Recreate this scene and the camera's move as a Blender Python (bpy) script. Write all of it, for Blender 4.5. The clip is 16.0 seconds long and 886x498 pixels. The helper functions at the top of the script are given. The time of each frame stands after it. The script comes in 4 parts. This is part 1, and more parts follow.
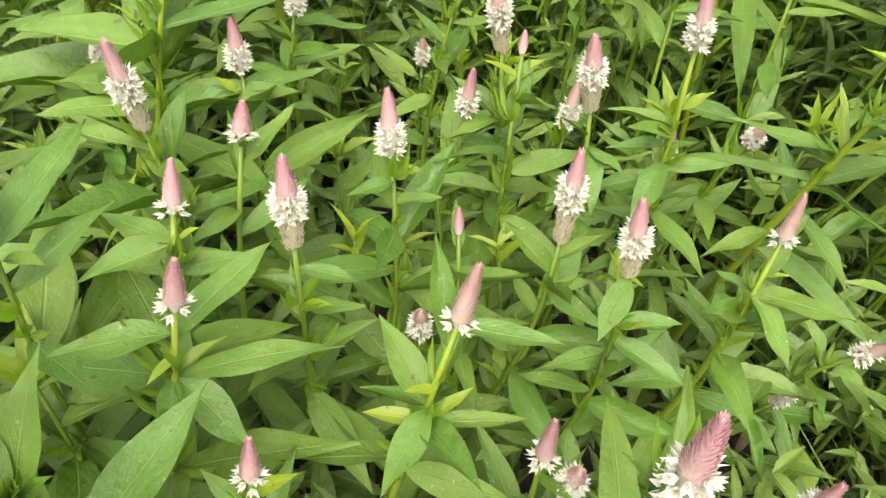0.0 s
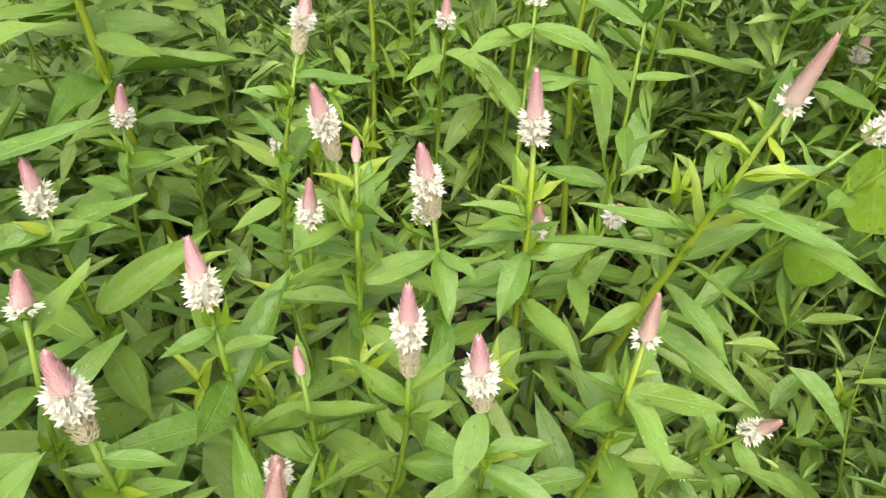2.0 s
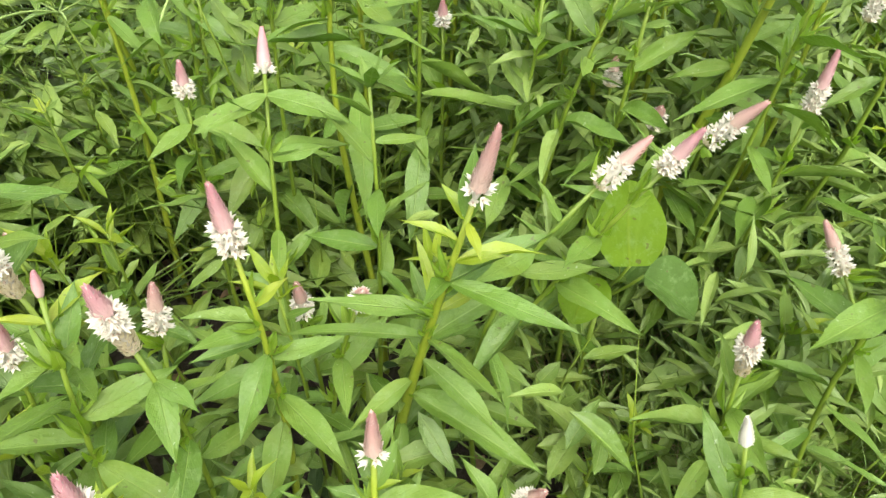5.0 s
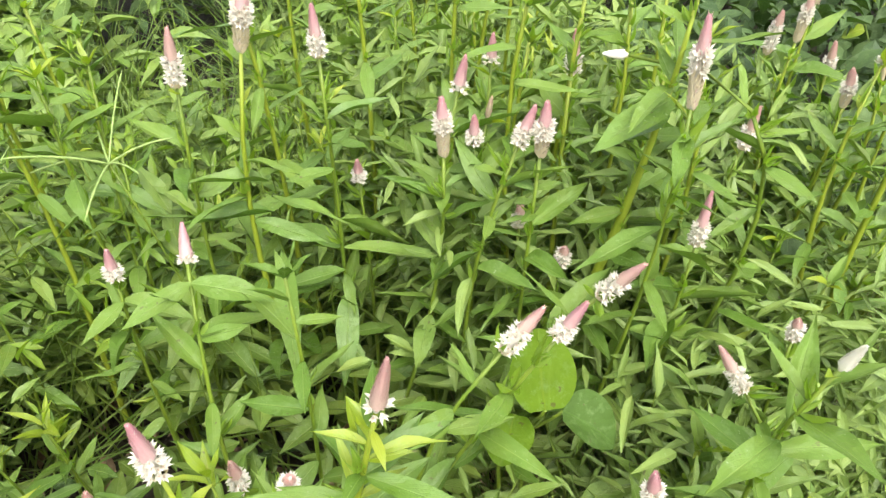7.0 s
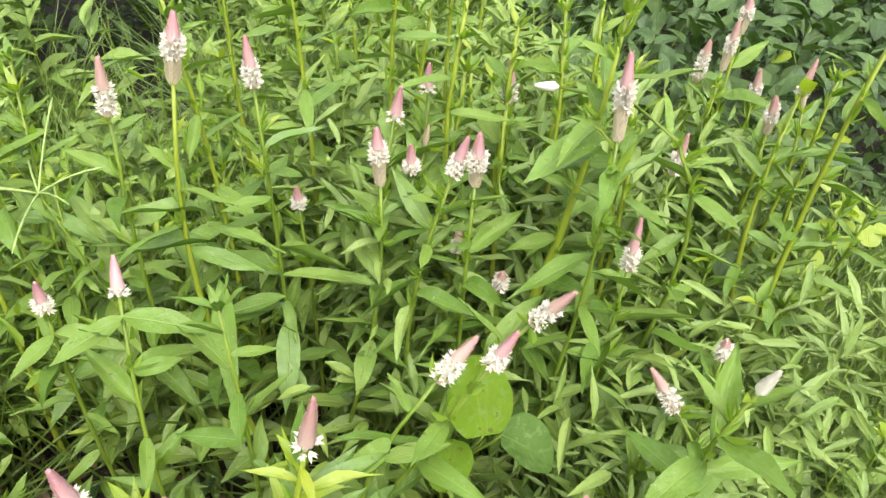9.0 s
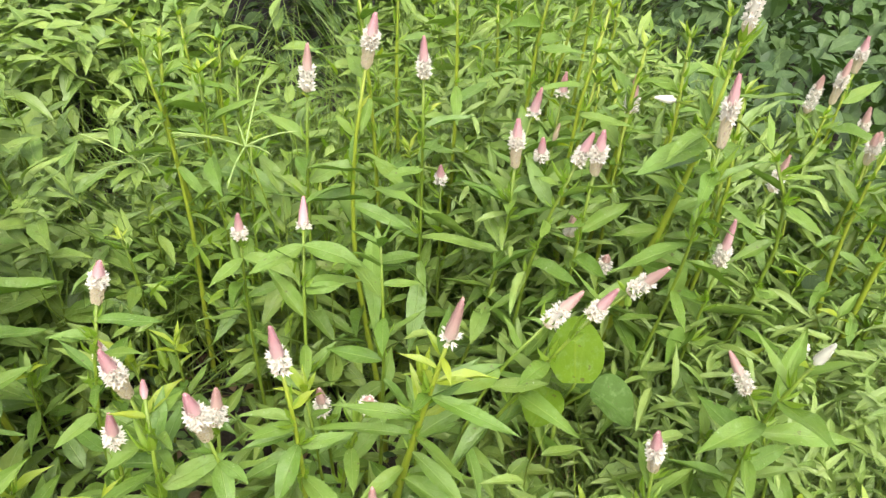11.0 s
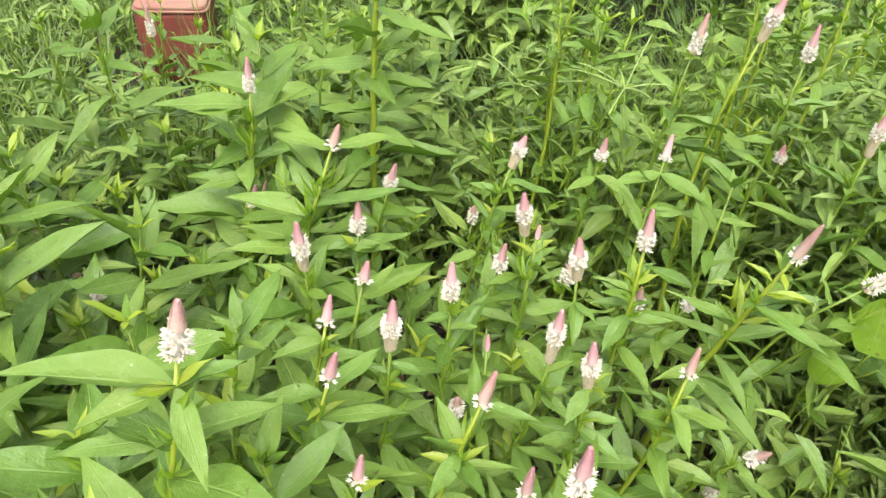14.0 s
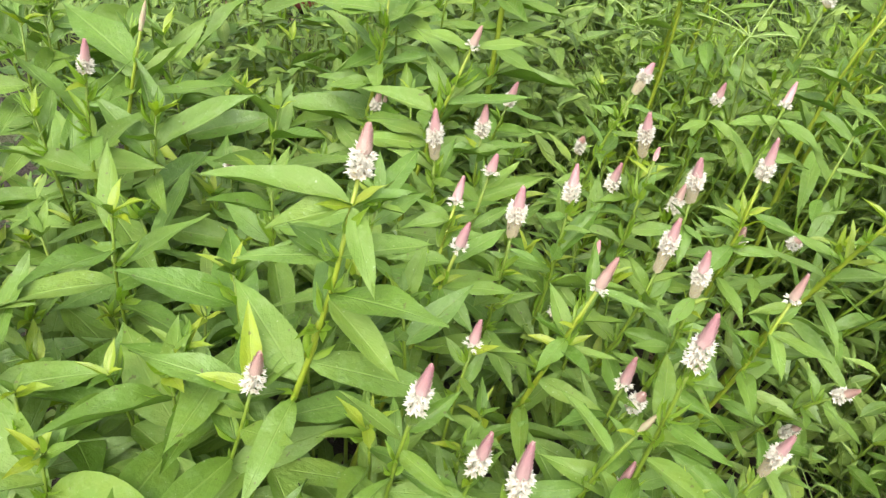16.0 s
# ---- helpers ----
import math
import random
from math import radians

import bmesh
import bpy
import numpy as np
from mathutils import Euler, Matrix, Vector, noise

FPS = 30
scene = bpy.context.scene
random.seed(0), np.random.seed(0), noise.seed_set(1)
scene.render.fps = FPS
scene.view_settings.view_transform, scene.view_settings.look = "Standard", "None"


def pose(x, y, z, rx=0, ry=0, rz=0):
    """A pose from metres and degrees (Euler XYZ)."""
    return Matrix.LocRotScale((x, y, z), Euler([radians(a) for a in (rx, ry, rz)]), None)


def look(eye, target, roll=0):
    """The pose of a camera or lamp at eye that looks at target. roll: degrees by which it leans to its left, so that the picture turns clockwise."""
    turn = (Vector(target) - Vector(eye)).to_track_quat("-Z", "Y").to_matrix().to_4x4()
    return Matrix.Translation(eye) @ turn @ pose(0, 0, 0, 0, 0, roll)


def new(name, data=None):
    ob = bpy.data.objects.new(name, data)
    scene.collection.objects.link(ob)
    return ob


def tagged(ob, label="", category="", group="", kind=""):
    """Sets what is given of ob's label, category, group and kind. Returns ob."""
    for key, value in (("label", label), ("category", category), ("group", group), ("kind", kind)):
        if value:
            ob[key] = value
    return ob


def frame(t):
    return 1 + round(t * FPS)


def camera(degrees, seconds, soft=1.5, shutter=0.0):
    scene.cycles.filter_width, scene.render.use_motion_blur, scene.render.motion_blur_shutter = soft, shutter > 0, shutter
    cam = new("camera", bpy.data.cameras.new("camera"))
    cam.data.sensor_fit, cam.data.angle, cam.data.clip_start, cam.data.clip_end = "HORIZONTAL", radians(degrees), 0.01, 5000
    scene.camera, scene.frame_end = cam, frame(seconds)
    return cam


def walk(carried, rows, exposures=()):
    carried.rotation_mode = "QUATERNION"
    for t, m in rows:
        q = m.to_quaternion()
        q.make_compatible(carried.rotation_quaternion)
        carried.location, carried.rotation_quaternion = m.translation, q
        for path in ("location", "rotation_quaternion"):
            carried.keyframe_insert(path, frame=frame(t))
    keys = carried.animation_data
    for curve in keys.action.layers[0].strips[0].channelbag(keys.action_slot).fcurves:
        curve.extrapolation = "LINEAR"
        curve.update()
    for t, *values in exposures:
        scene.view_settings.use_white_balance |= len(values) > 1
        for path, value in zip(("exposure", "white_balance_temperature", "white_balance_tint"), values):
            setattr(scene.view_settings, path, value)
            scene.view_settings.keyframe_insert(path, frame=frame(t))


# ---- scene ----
cam = camera(64.0, 16.0, soft=1.4)
ROWS = [
    (0, 0.0000, 0.0000, 0.8600, 41.40, -2.04, 2.31),
    (0.5, 0.0135, 0.0202, 0.8698, 42.39, -1.23, 0.60),
    (1, 0.0252, 0.0412, 0.8704, 43.11, -1.06, -1.80),
    (1.5, 0.0378, 0.0553, 0.8666, 44.10, -1.11, -4.70),
    (2, 0.0619, 0.0725, 0.8724, 44.03, -1.05, -6.26),
    (2.5, 0.0786, 0.0792, 0.8720, 43.47, -0.47, -8.10),
    (3, 0.0962, 0.0937, 0.8674, 43.42, -1.16, -10.54),
    (3.5, 0.1162, 0.1004, 0.8654, 43.53, -1.96, -12.87),
    (4, 0.1358, 0.1072, 0.8625, 43.81, -2.17, -14.89),
    (4.2, 0.1464, 0.1101, 0.8642, 43.52, -2.11, -15.47),
    (6.3, 0.2216, 0.1325, 0.9659, 46.06, -0.85, -22.25),
    (6.5, 0.2258, 0.1299, 0.9712, 46.60, -0.62, -22.45),
    (7, 0.2276, 0.1374, 0.9921, 48.87, -0.20, -24.08),
    (7.5, 0.2324, 0.1510, 0.9915, 49.93, -1.37, -26.15),
    (8, 0.2442, 0.1522, 0.9871, 49.95, -1.90, -27.27),
    (8.2, 0.2463, 0.1525, 0.9899, 49.72, -2.14, -27.36),
    (10.3, 0.2135, 0.0609, 1.0466, 50.35, -2.17, -25.25),
    (10.5, 0.1912, 0.0489, 1.0525, 50.17, -2.29, -22.63),
    (11, 0.1611, 0.0138, 1.0577, 50.86, -2.53, -16.70),
    (11.5, 0.1191, -0.0372, 1.0679, 50.29, -2.54, -9.79),
    (12, 0.0861, -0.0787, 1.0762, 49.74, -2.58, -4.55),
    (12.5, 0.0669, -0.0979, 1.0782, 49.64, -3.54, -1.16),
    (13, 0.0511, -0.1127, 1.0782, 49.63, -3.84, 0.40),
    (13.5, 0.0236, -0.1610, 1.0765, 49.30, -3.84, 5.70),
    (14, -0.0063, -0.1866, 1.0834, 49.20, -3.98, 7.96),
    (14.5, -0.0243, -0.2083, 1.0677, 47.81, -4.44, 10.39),
    (15, -0.0402, -0.2409, 1.0703, 48.34, -4.78, 12.86),
    (15.5, -0.0422, -0.2656, 1.0676, 48.89, -5.15, 14.44),
    (16, -0.0551, -0.2887, 1.0427, 46.34, -6.40, 16.08),
]
EXPOSURES = [(0, 1.65, 6500, 10), (2, 1.73, 6500, 11), (4, 1.76, 6450, 11), (6.5, 1.83, 6350, 15), (8, 1.86, 6300, 16), (11, 1.81, 6350, 18), (12.5, 1.84, 6300, 16), (16, 1.77, 6300, 14)]
walk(cam, [(t, pose(x, y, z, rx, ry, rz)) for t, x, y, z, rx, ry, rz in ROWS], EXPOSURES)

# ---- light ----
world = bpy.data.worlds.new("sky")
scene.world = world
world.use_nodes = True
wn = world.node_tree
sky = wn.nodes.new("ShaderNodeTexSky")
sky.sky_type, sky.sun_disc = "NISHITA", False
sky.sun_elevation, sky.sun_rotation = radians(62), radians(186)
sky.air_density, sky.dust_density, sky.ozone_density = 1.0, 6.0, 1.0
haze = wn.nodes.new("ShaderNodeHueSaturation")
haze.inputs["Saturation"].default_value = 0.32
wn.links.new(sky.outputs[0], haze.inputs["Color"])
wn.links.new(haze.outputs[0], wn.nodes["Background"].inputs[0])
wn.nodes["Background"].inputs[1].default_value = 0.15
sun = new("sun", bpy.data.lights.new("sun", "SUN"))
sun.data.energy, sun.data.angle, sun.data.color = 0.5, radians(50), (1.0, 0.95, 0.84)
sun.matrix_world = look((-0.15, -1.5, 2.9), (0, 0, 0))


# ---- materials ----
def nodes_of(name):
    m = bpy.data.materials.new(name)
    m.use_nodes = True
    t = m.node_tree
    t.nodes.clear()
    return m, t


def node(t, kind, **sets):
    n = t.nodes.new("ShaderNode" + kind)
    for key, value in sets.items():
        setattr_plain(n, key, value)
    return n


def setattr_plain(n, key, value):
    if key == "operation":
        n.operation = value
    elif key == "blend_type":
        n.blend_type = value
    elif key == "data_type":
        n.data_type = value


def link(t, a, b):
    t.links.new(a, b)


def math_node(t, op, a, b=None):
    n = node(t, "Math", operation=op)
    for i, v in enumerate((a, b)):
        if v is None:
            continue
        if isinstance(v, (int, float)):
            n.inputs[i].default_value = v
        else:
            link(t, v, n.inputs[i])
    return n.outputs[0]


def mix_rgb(t, fac, a, b, blend="MIX"):
    n = node(t, "MixRGB", blend_type=blend)
    for i, v in enumerate((fac, a, b)):
        if isinstance(v, (int, float)):
            n.inputs[i].default_value = v
        elif isinstance(v, tuple):
            n.inputs[i].default_value = (*v, 1)
        else:
            link(t, v, n.inputs[i])
    return n.outputs[0]


def noise_tex(t, scale, detail=3.0, rough=0.55, vec=None):
    n = node(t, "TexNoise")
    n.inputs["Scale"].default_value, n.inputs["Detail"].default_value, n.inputs["Roughness"].default_value = scale, detail, rough
    if vec is not None:
        link(t, vec, n.inputs["Vector"])
    return n.outputs["Fac"]


def ramp(t, fac, lo, hi):
    n = node(t, "MapRange")
    link(t, fac, n.inputs[0])
    n.inputs[1].default_value, n.inputs[2].default_value = lo, hi
    return n.outputs[0]


def leaf_material(name, dark, light, rib, trans=0.35, rough=0.46, island=False, veins=9.0, spots=0.35, gloss=0.75):
    """A leaf blade: midrib and side veins along its own length, blotches, pale specks, painted sheen, some light
    through it.
    """
    m, t = nodes_of(name)
    uv = node(t, "TexCoord").outputs["UV"]
    sep = node(t, "SeparateXYZ")
    link(t, uv, sep.inputs[0])
    u, v = sep.outputs[0], math_node(t, "ABSOLUTE", math_node(t, "SUBTRACT", sep.outputs[1], 0.5))
    place = node(t, "NewGeometry")
    rnd = place.outputs["Random Per Island"] if island else node(t, "ObjectInfo").outputs["Random"]
    col = mix_rgb(t, rnd, dark, light)
    cloud = ramp(t, noise_tex(t, 38.0, 4.0, 0.6, place.outputs["Position"]), 0.35, 0.68)
    col = mix_rgb(t, math_node(t, "MULTIPLY", cloud, 0.6), col, tuple(1.35 * a + 0.010 for a in dark))
    bloom = ramp(t, noise_tex(t, 75.0, 5.0, 0.7, place.outputs["Position"]), 0.52, 0.70)
    col = mix_rgb(t, math_node(t, "MULTIPLY", bloom, 0.30), col, (0.21, 0.30, 0.12))
    phase = math_node(t, "SUBTRACT", math_node(t, "MULTIPLY", u, veins), math_node(t, "MULTIPLY", v, veins * 0.7))
    saw = math_node(t, "ABSOLUTE", math_node(t, "SUBTRACT", math_node(t, "FRACT", phase), 0.5))
    vein = ramp(t, saw, 0.16, 0.0)
    col = mix_rgb(t, math_node(t, "MULTIPLY", vein, 0.045), col, rib)
    mid = ramp(t, v, 0.035, 0.008)
    col = mix_rgb(t, math_node(t, "MULTIPLY", mid, 0.42), col, rib)
    speck = ramp(t, noise_tex(t, 260.0, 2.0, 0.5, place.outputs["Position"]), 0.70, 0.76)
    col = mix_rgb(t, math_node(t, "MULTIPLY", speck, spots), col, (0.42, 0.5, 0.36))
    lane = node(t, "CombineXYZ")
    link(t, math_node(t, "MULTIPLY", u, 3.0), lane.inputs[0])
    link(t, math_node(t, "MULTIPLY", sep.outputs[1], 9.0), lane.inputs[1])
    link(t, math_node(t, "MULTIPLY", rnd, 60.0), lane.inputs[2])
    # Silvery sheen along the middle of the blade, painted into the colour.
    painted_sheen = math_node(t, "MULTIPLY", ramp(t, noise_tex(t, 1.0, 3.0, 0.6, lane.outputs[0]), 0.52, 0.72), ramp(t, v, 0.42, 0.1))
    col = mix_rgb(t, math_node(t, "MULTIPLY", painted_sheen, 0.20), col, tuple(1.5 * a + 0.04 for a in light))
    bite = ramp(t, noise_tex(t, 130.0, 2.0, 0.5, place.outputs["Position"]), 0.70, 0.74)
    col = mix_rgb(t, math_node(t, "MULTIPLY", bite, 0.65), col, (0.07, 0.055, 0.02))
    b = node(t, "BsdfPrincipled")
    link(t, col, b.inputs["Base Color"])
    b.inputs["Specular IOR Level"].default_value = gloss
    worn = math_node(t, "ADD", math_node(t, "MULTIPLY", rnd, 0.22), math_node(t, "MULTIPLY", cloud, 0.15))
    link(t, math_node(t, "ADD", worn, rough - 0.16), b.inputs["Roughness"])
    bump = node(t, "Bump")
    bump.inputs["Strength"].default_value, bump.inputs["Distance"].default_value = 0.5, 0.002
    dents = math_node(t, "MULTIPLY", noise_tex(t, 70.0, 2.0, 0.5, place.outputs["Position"]), 2.6)
    relief = math_node(t, "ADD", math_node(t, "ADD", math_node(t, "MULTIPLY", vein, -0.12), dents), math_node(t, "MULTIPLY", noise_tex(t, 300.0, 3.0, 0.6, place.outputs["Position"]), 0.8))
    link(t, math_node(t, "SUBTRACT", relief, mid), bump.inputs["Height"])
    link(t, bump.outputs[0], b.inputs["Normal"])
    tr = node(t, "BsdfTranslucent")
    link(t, mix_rgb(t, 1.0, col, (1.25, 1.5, 0.5), "MULTIPLY"), tr.inputs[0])
    mix = node(t, "MixShader")
    mix.inputs[0].default_value = trans
    link(t, b.outputs[0], mix.inputs[1])
    link(t, tr.outputs[0], mix.inputs[2])
    link(t, mix.outputs[0], node(t, "OutputMaterial").inputs[0])
    return m


def plain_material(name, a, b, scale=60.0, rough=0.6, trans=0.0, bump=0.4, dist=0.001, third=None, tip=None):
    """A surface of two colours in soft patches, with fine relief."""
    m, t = nodes_of(name)
    place = node(t, "NewGeometry").outputs["Position"]
    rnd = node(t, "ObjectInfo").outputs["Random"]
    fac = ramp(t, noise_tex(t, scale, 5.0, 0.6, place), 0.3, 0.7)
    col = mix_rgb(t, fac, a, b)
    col = mix_rgb(t, math_node(t, "MULTIPLY", rnd, 0.25), col, b)
    if third:
        col = mix_rgb(t, ramp(t, noise_tex(t, scale * 0.23, 3.0, 0.6, place), 0.5, 0.66), col, third)
    if tip:
        up = node(t, "SeparateXYZ")
        link(t, node(t, "TexCoord").outputs["Generated"], up.inputs[0])
        col = mix_rgb(t, ramp(t, up.outputs[2], 0.1, 0.85), col, tip)
    p = node(t, "BsdfPrincipled")
    link(t, col, p.inputs["Base Color"])
    p.inputs["Roughness"].default_value = rough
    bp = node(t, "Bump")
    bp.inputs["Strength"].default_value, bp.inputs["Distance"].default_value = bump, dist
    link(t, noise_tex(t, scale * 5, 4.0, 0.65, place), bp.inputs["Height"])
    link(t, bp.outputs[0], p.inputs["Normal"])
    out = node(t, "OutputMaterial")
    if trans:
        tr = node(t, "BsdfTranslucent")
        link(t, col, tr.inputs[0])
        mix = node(t, "MixShader")
        mix.inputs[0].default_value = trans
        link(t, p.outputs[0], mix.inputs[1])
        link(t, tr.outputs[0], mix.inputs[2])
        link(t, mix.outputs[0], out.inputs[0])
    else:
        link(t, p.outputs[0], out.inputs[0])
    return m


LEAF = leaf_material("leaf", (0.067, 0.137, 0.010), (0.124, 0.193, 0.019), (0.20, 0.29, 0.07), trans=0.20, rough=0.54, gloss=0.43)
YOUNG = leaf_material("young_leaf", (0.17, 0.25, 0.006), (0.27, 0.32, 0.010), (0.34, 0.40, 0.07), trans=0.38, spots=0.1)
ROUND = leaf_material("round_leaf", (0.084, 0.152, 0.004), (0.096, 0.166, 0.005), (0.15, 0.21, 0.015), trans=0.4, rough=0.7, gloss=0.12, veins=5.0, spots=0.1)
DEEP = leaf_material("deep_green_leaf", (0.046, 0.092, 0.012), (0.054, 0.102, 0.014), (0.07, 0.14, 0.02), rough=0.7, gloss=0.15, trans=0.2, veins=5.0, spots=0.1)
SHRUB = leaf_material("shrub_leaf", (0.024, 0.056, 0.010), (0.070, 0.122, 0.024), (0.10, 0.16, 0.04), trans=0.15, rough=0.60, gloss=0.35, island=True, spots=0.15)
WEED = leaf_material("weed_leaf", (0.067, 0.128, 0.012), (0.178, 0.248, 0.036), (0.25, 0.32, 0.09), island=True, trans=0.15, gloss=0.42, spots=0.3)
PALE_HERB = leaf_material("pale_herb_leaf", (0.095, 0.160, 0.024), (0.185, 0.255, 0.050), (0.25, 0.32, 0.09), island=True, trans=0.18, gloss=0.42, spots=0.3)
GRASS = leaf_material("grass_blade", (0.07, 0.132, 0.013), (0.165, 0.228, 0.032), (0.26, 0.34, 0.08), island=True, veins=0.5, spots=0.15)
YOUNG_STUFF = leaf_material("young_top", (0.13, 0.23, 0.010), (0.21, 0.30, 0.018), (0.30, 0.37, 0.08), trans=0.45, island=True, spots=0.1)
STEM = plain_material("stem", (0.09, 0.16, 0.010), (0.16, 0.23, 0.016), 40.0, 0.5, 0.15)
YSTEM = plain_material("yellow_green_stem", (0.17, 0.24, 0.012), (0.23, 0.29, 0.018), 40.0, 0.5, 0.15)
PINK = plain_material("pink_bracts", (0.63, 0.43, 0.39), (0.68, 0.51, 0.46), 160.0, 0.6, 0.25, 0.2, tip=(0.63, 0.34, 0.35))
PALE = plain_material("pale_pink_bracts", (0.58, 0.42, 0.34), (0.60, 0.48, 0.38), 160.0, 0.6, 0.25, 0.2, tip=(0.60, 0.37, 0.32))
BUD = plain_material("bud_bracts", (0.62, 0.40, 0.32), (0.56, 0.56, 0.33), 160.0, 0.6, 0.25, 0.2)
WHITE = plain_material("white_tepals", (0.67, 0.64, 0.53), (0.74, 0.72, 0.61), 160.0, 0.6, 0.4, 0.15)
BUFF = plain_material("dry_tepals", (0.60, 0.53, 0.32), (0.70, 0.63, 0.43), 220.0, 0.75, 0.35, 0.3)
CREAM = plain_material("white_bud", (0.76, 0.75, 0.62), (0.82, 0.81, 0.70), 160.0, 0.6, 0.3, 0.2)
EYE = plain_material("floret_eye", (0.52, 0.40, 0.28), (0.58, 0.44, 0.34), 220.0, 0.7)
SOIL = plain_material("soil", (0.018, 0.014, 0.009), (0.042, 0.031, 0.020), 22.0, 0.95, 0.0, 0.9, 0.01, (0.05, 0.055, 0.02))
DRY = plain_material("dead_leaf", (0.16, 0.10, 0.05), (0.30, 0.22, 0.12), 50.0, 0.85, 0.15)
STRAW = plain_material("straw", (0.26, 0.22, 0.10), (0.36, 0.32, 0.16), 40.0, 0.8, 0.2)
CLAY = plain_material("red_clay", (0.095, 0.017, 0.007), (0.13, 0.026, 0.011), 24.0, 0.75, 0.0, 0.5, 0.002, (0.13, 0.030, 0.014))
# Paler than the body: sky light on the top is put into this colour.
CLAY_TOP = plain_material("sky_lit_clay", (0.21, 0.085, 0.06), (0.25, 0.12, 0.085), 20.0, 0.85, 0.0, 0.5, 0.002, (0.22, 0.13, 0.08))


# ---- building ----
def rnd(a, b):
    return random.uniform(a, b)


def mesh_of(name, verts, faces, mats, uvs=None, slots=None, smooth=True):
    me = bpy.data.meshes.new(name)
    me.from_pydata(verts, [], faces)
    for mt in mats:
        me.materials.append(mt)
    if uvs is not None:
        layer = me.uv_layers.new(name="blade")
        index = np.empty(len(me.loops), np.int32)
        me.loops.foreach_get("vertex_index", index)
        layer.data.foreach_set("uv", np.asarray(uvs, np.float32)[index].ravel())
    if slots is not None:
        me.polygons.foreach_set("material_index", np.asarray(slots, np.int32))
    if smooth:
        me.polygons.foreach_set("use_smooth", np.ones(len(faces), bool))
    me.update()
    return me


def part(name, me, parent, world_m, label=""):
    """One mesh under a thing or under a part, standing at world_m."""
    ob = new(name, me)
    ob.parent = parent
    up = parent
    inv = Matrix.Identity(4)
    chain = []
    while up is not None:
        chain.append(up.matrix_basis.copy())
        up = up.parent
    for mb in chain:
        inv = inv @ mb.inverted()
    ob.matrix_basis = inv @ world_m
    if label:
        tagged(ob, label)
    return ob


def blade(kind, n=7, droop=0.2, fold=0.25, wave=0.05, ph=0.0, side=0.0):
    """Points of a leaf: x runs from stalk to tip (0 to 1), y across (width 1), z up. Returns verts, faces, uvs."""
    vs, uv, fs = [], [], []
    cols = (-1.0, -0.55, 0.0, 0.55, 1.0)
    wave *= 0.3 if kind == "round" else 1.0
    thin = {"lance": 0.30, "oval": 0.45, "round": 0.75, "grass": 0.015}[kind]
    for i in range(n + 1):
        s = i / n if kind != "round" else 0.5 - 0.5 * math.cos(math.pi * i / n)
        if kind == "lance":
            w = 0.50 * 4.1 * s ** 0.85 * (1 - s) ** 1.3 + 0.03 * (1 - s)
        elif kind == "round":
            w = 0.5 * math.sin(math.pi * (0.06 + 0.94 * s) ** 0.85) ** 0.55
        elif kind == "oval":
            w = 0.5 * math.sin(math.pi * s ** 0.85) ** 0.85 + 0.02 * (1 - s)
        else:
            w = 0.5 * (1 - s ** 2.2) * min(1, 0.55 + 2 * s)
        for c in cols:
            a = abs(c) * (1 + 0.8 * wave * math.sin(s * 9 + ph * 2 + c))
            z = -droop * s ** 1.8 + thin * fold * (1.25 * a - 0.25 * a * a) * w + wave * a * thin * math.sin(s * 10 + ph + (1.6 if c > 0 else 0))
            vs.append((s - 0.12 * droop * s * s, math.copysign(a, c) * w + side * s * s, z))
            uv.append((s, 0.5 + 0.5 * c))
    k = len(cols)
    for i in range(n):
        for j in range(k - 1):
            a = i * k + j
            fs.append((a, a + k, a + k + 1, a + 1))
    return vs, fs, uv


def blade_set(name, kind, mat, count, seed, n=7):
    random.seed(seed)
    out = []
    for i in range(count):
        droop = rnd(0.15, 0.36) if i % 4 == 0 else rnd(-0.05, 0.16)
        vs, fs, uv = blade(kind, n, droop, rnd(0.1, 0.95), rnd(0.03, 0.10), rnd(0, 6), rnd(-0.09, 0.09))
        out.append(mesh_of(name, vs, fs, [mat], uv))
    return out


def tuft(seed, count, spread):
    """A side shoot: narrow young leaves rising round a short stalk, 1 long when unscaled, along x."""
    random.seed(seed)
    vs, fs, uvs = [], [], []
    for k in range(count):
        v, f, u = blade("lance", 5, rnd(0.0, 0.5), rnd(0.3, 0.9), 0.06, rnd(0, 6), rnd(-0.12, 0.12))
        g, lean, l, w = k * 2.4 + rnd(-0.3, 0.3), rnd(0.25, 1.0) * spread, rnd(0.45, 0.95), rnd(0.10, 0.18)
        turn = Matrix.Rotation(g, 3, "X") @ Matrix.Rotation(-lean, 3, "Y") @ Matrix.Rotation(rnd(-0.5, 0.5), 3, "X")
        hub = 2 if vs else None
        start = len(vs)
        fs += [tuple(hub if hub is not None and q == 2 else q + start for q in h) for h in f]
        vs += [tuple(turn @ Vector((p[0] * l, p[1] * w, p[2] * l))) if i != 2 else (0, 0, 0) for i, p in enumerate(v)]
        uvs += u
    return mesh_of("side_shoot", vs, fs, [YOUNG_STUFF], uvs)


TUFTS = [tuft(70 + k, 3 + k % 3, 0.85) for k in range(6)]
LANCE = blade_set("leaf", "lance", LEAF, 16, 11, 10)
TENDER = blade_set("young_leaf", "lance", YOUNG, 6, 12, 6)
ROUNDS = blade_set("round_leaf", "round", ROUND, 4, 13, 16)
DARK_ROUNDS = blade_set("round_leaf", "round", DEEP, 2, 14, 16)


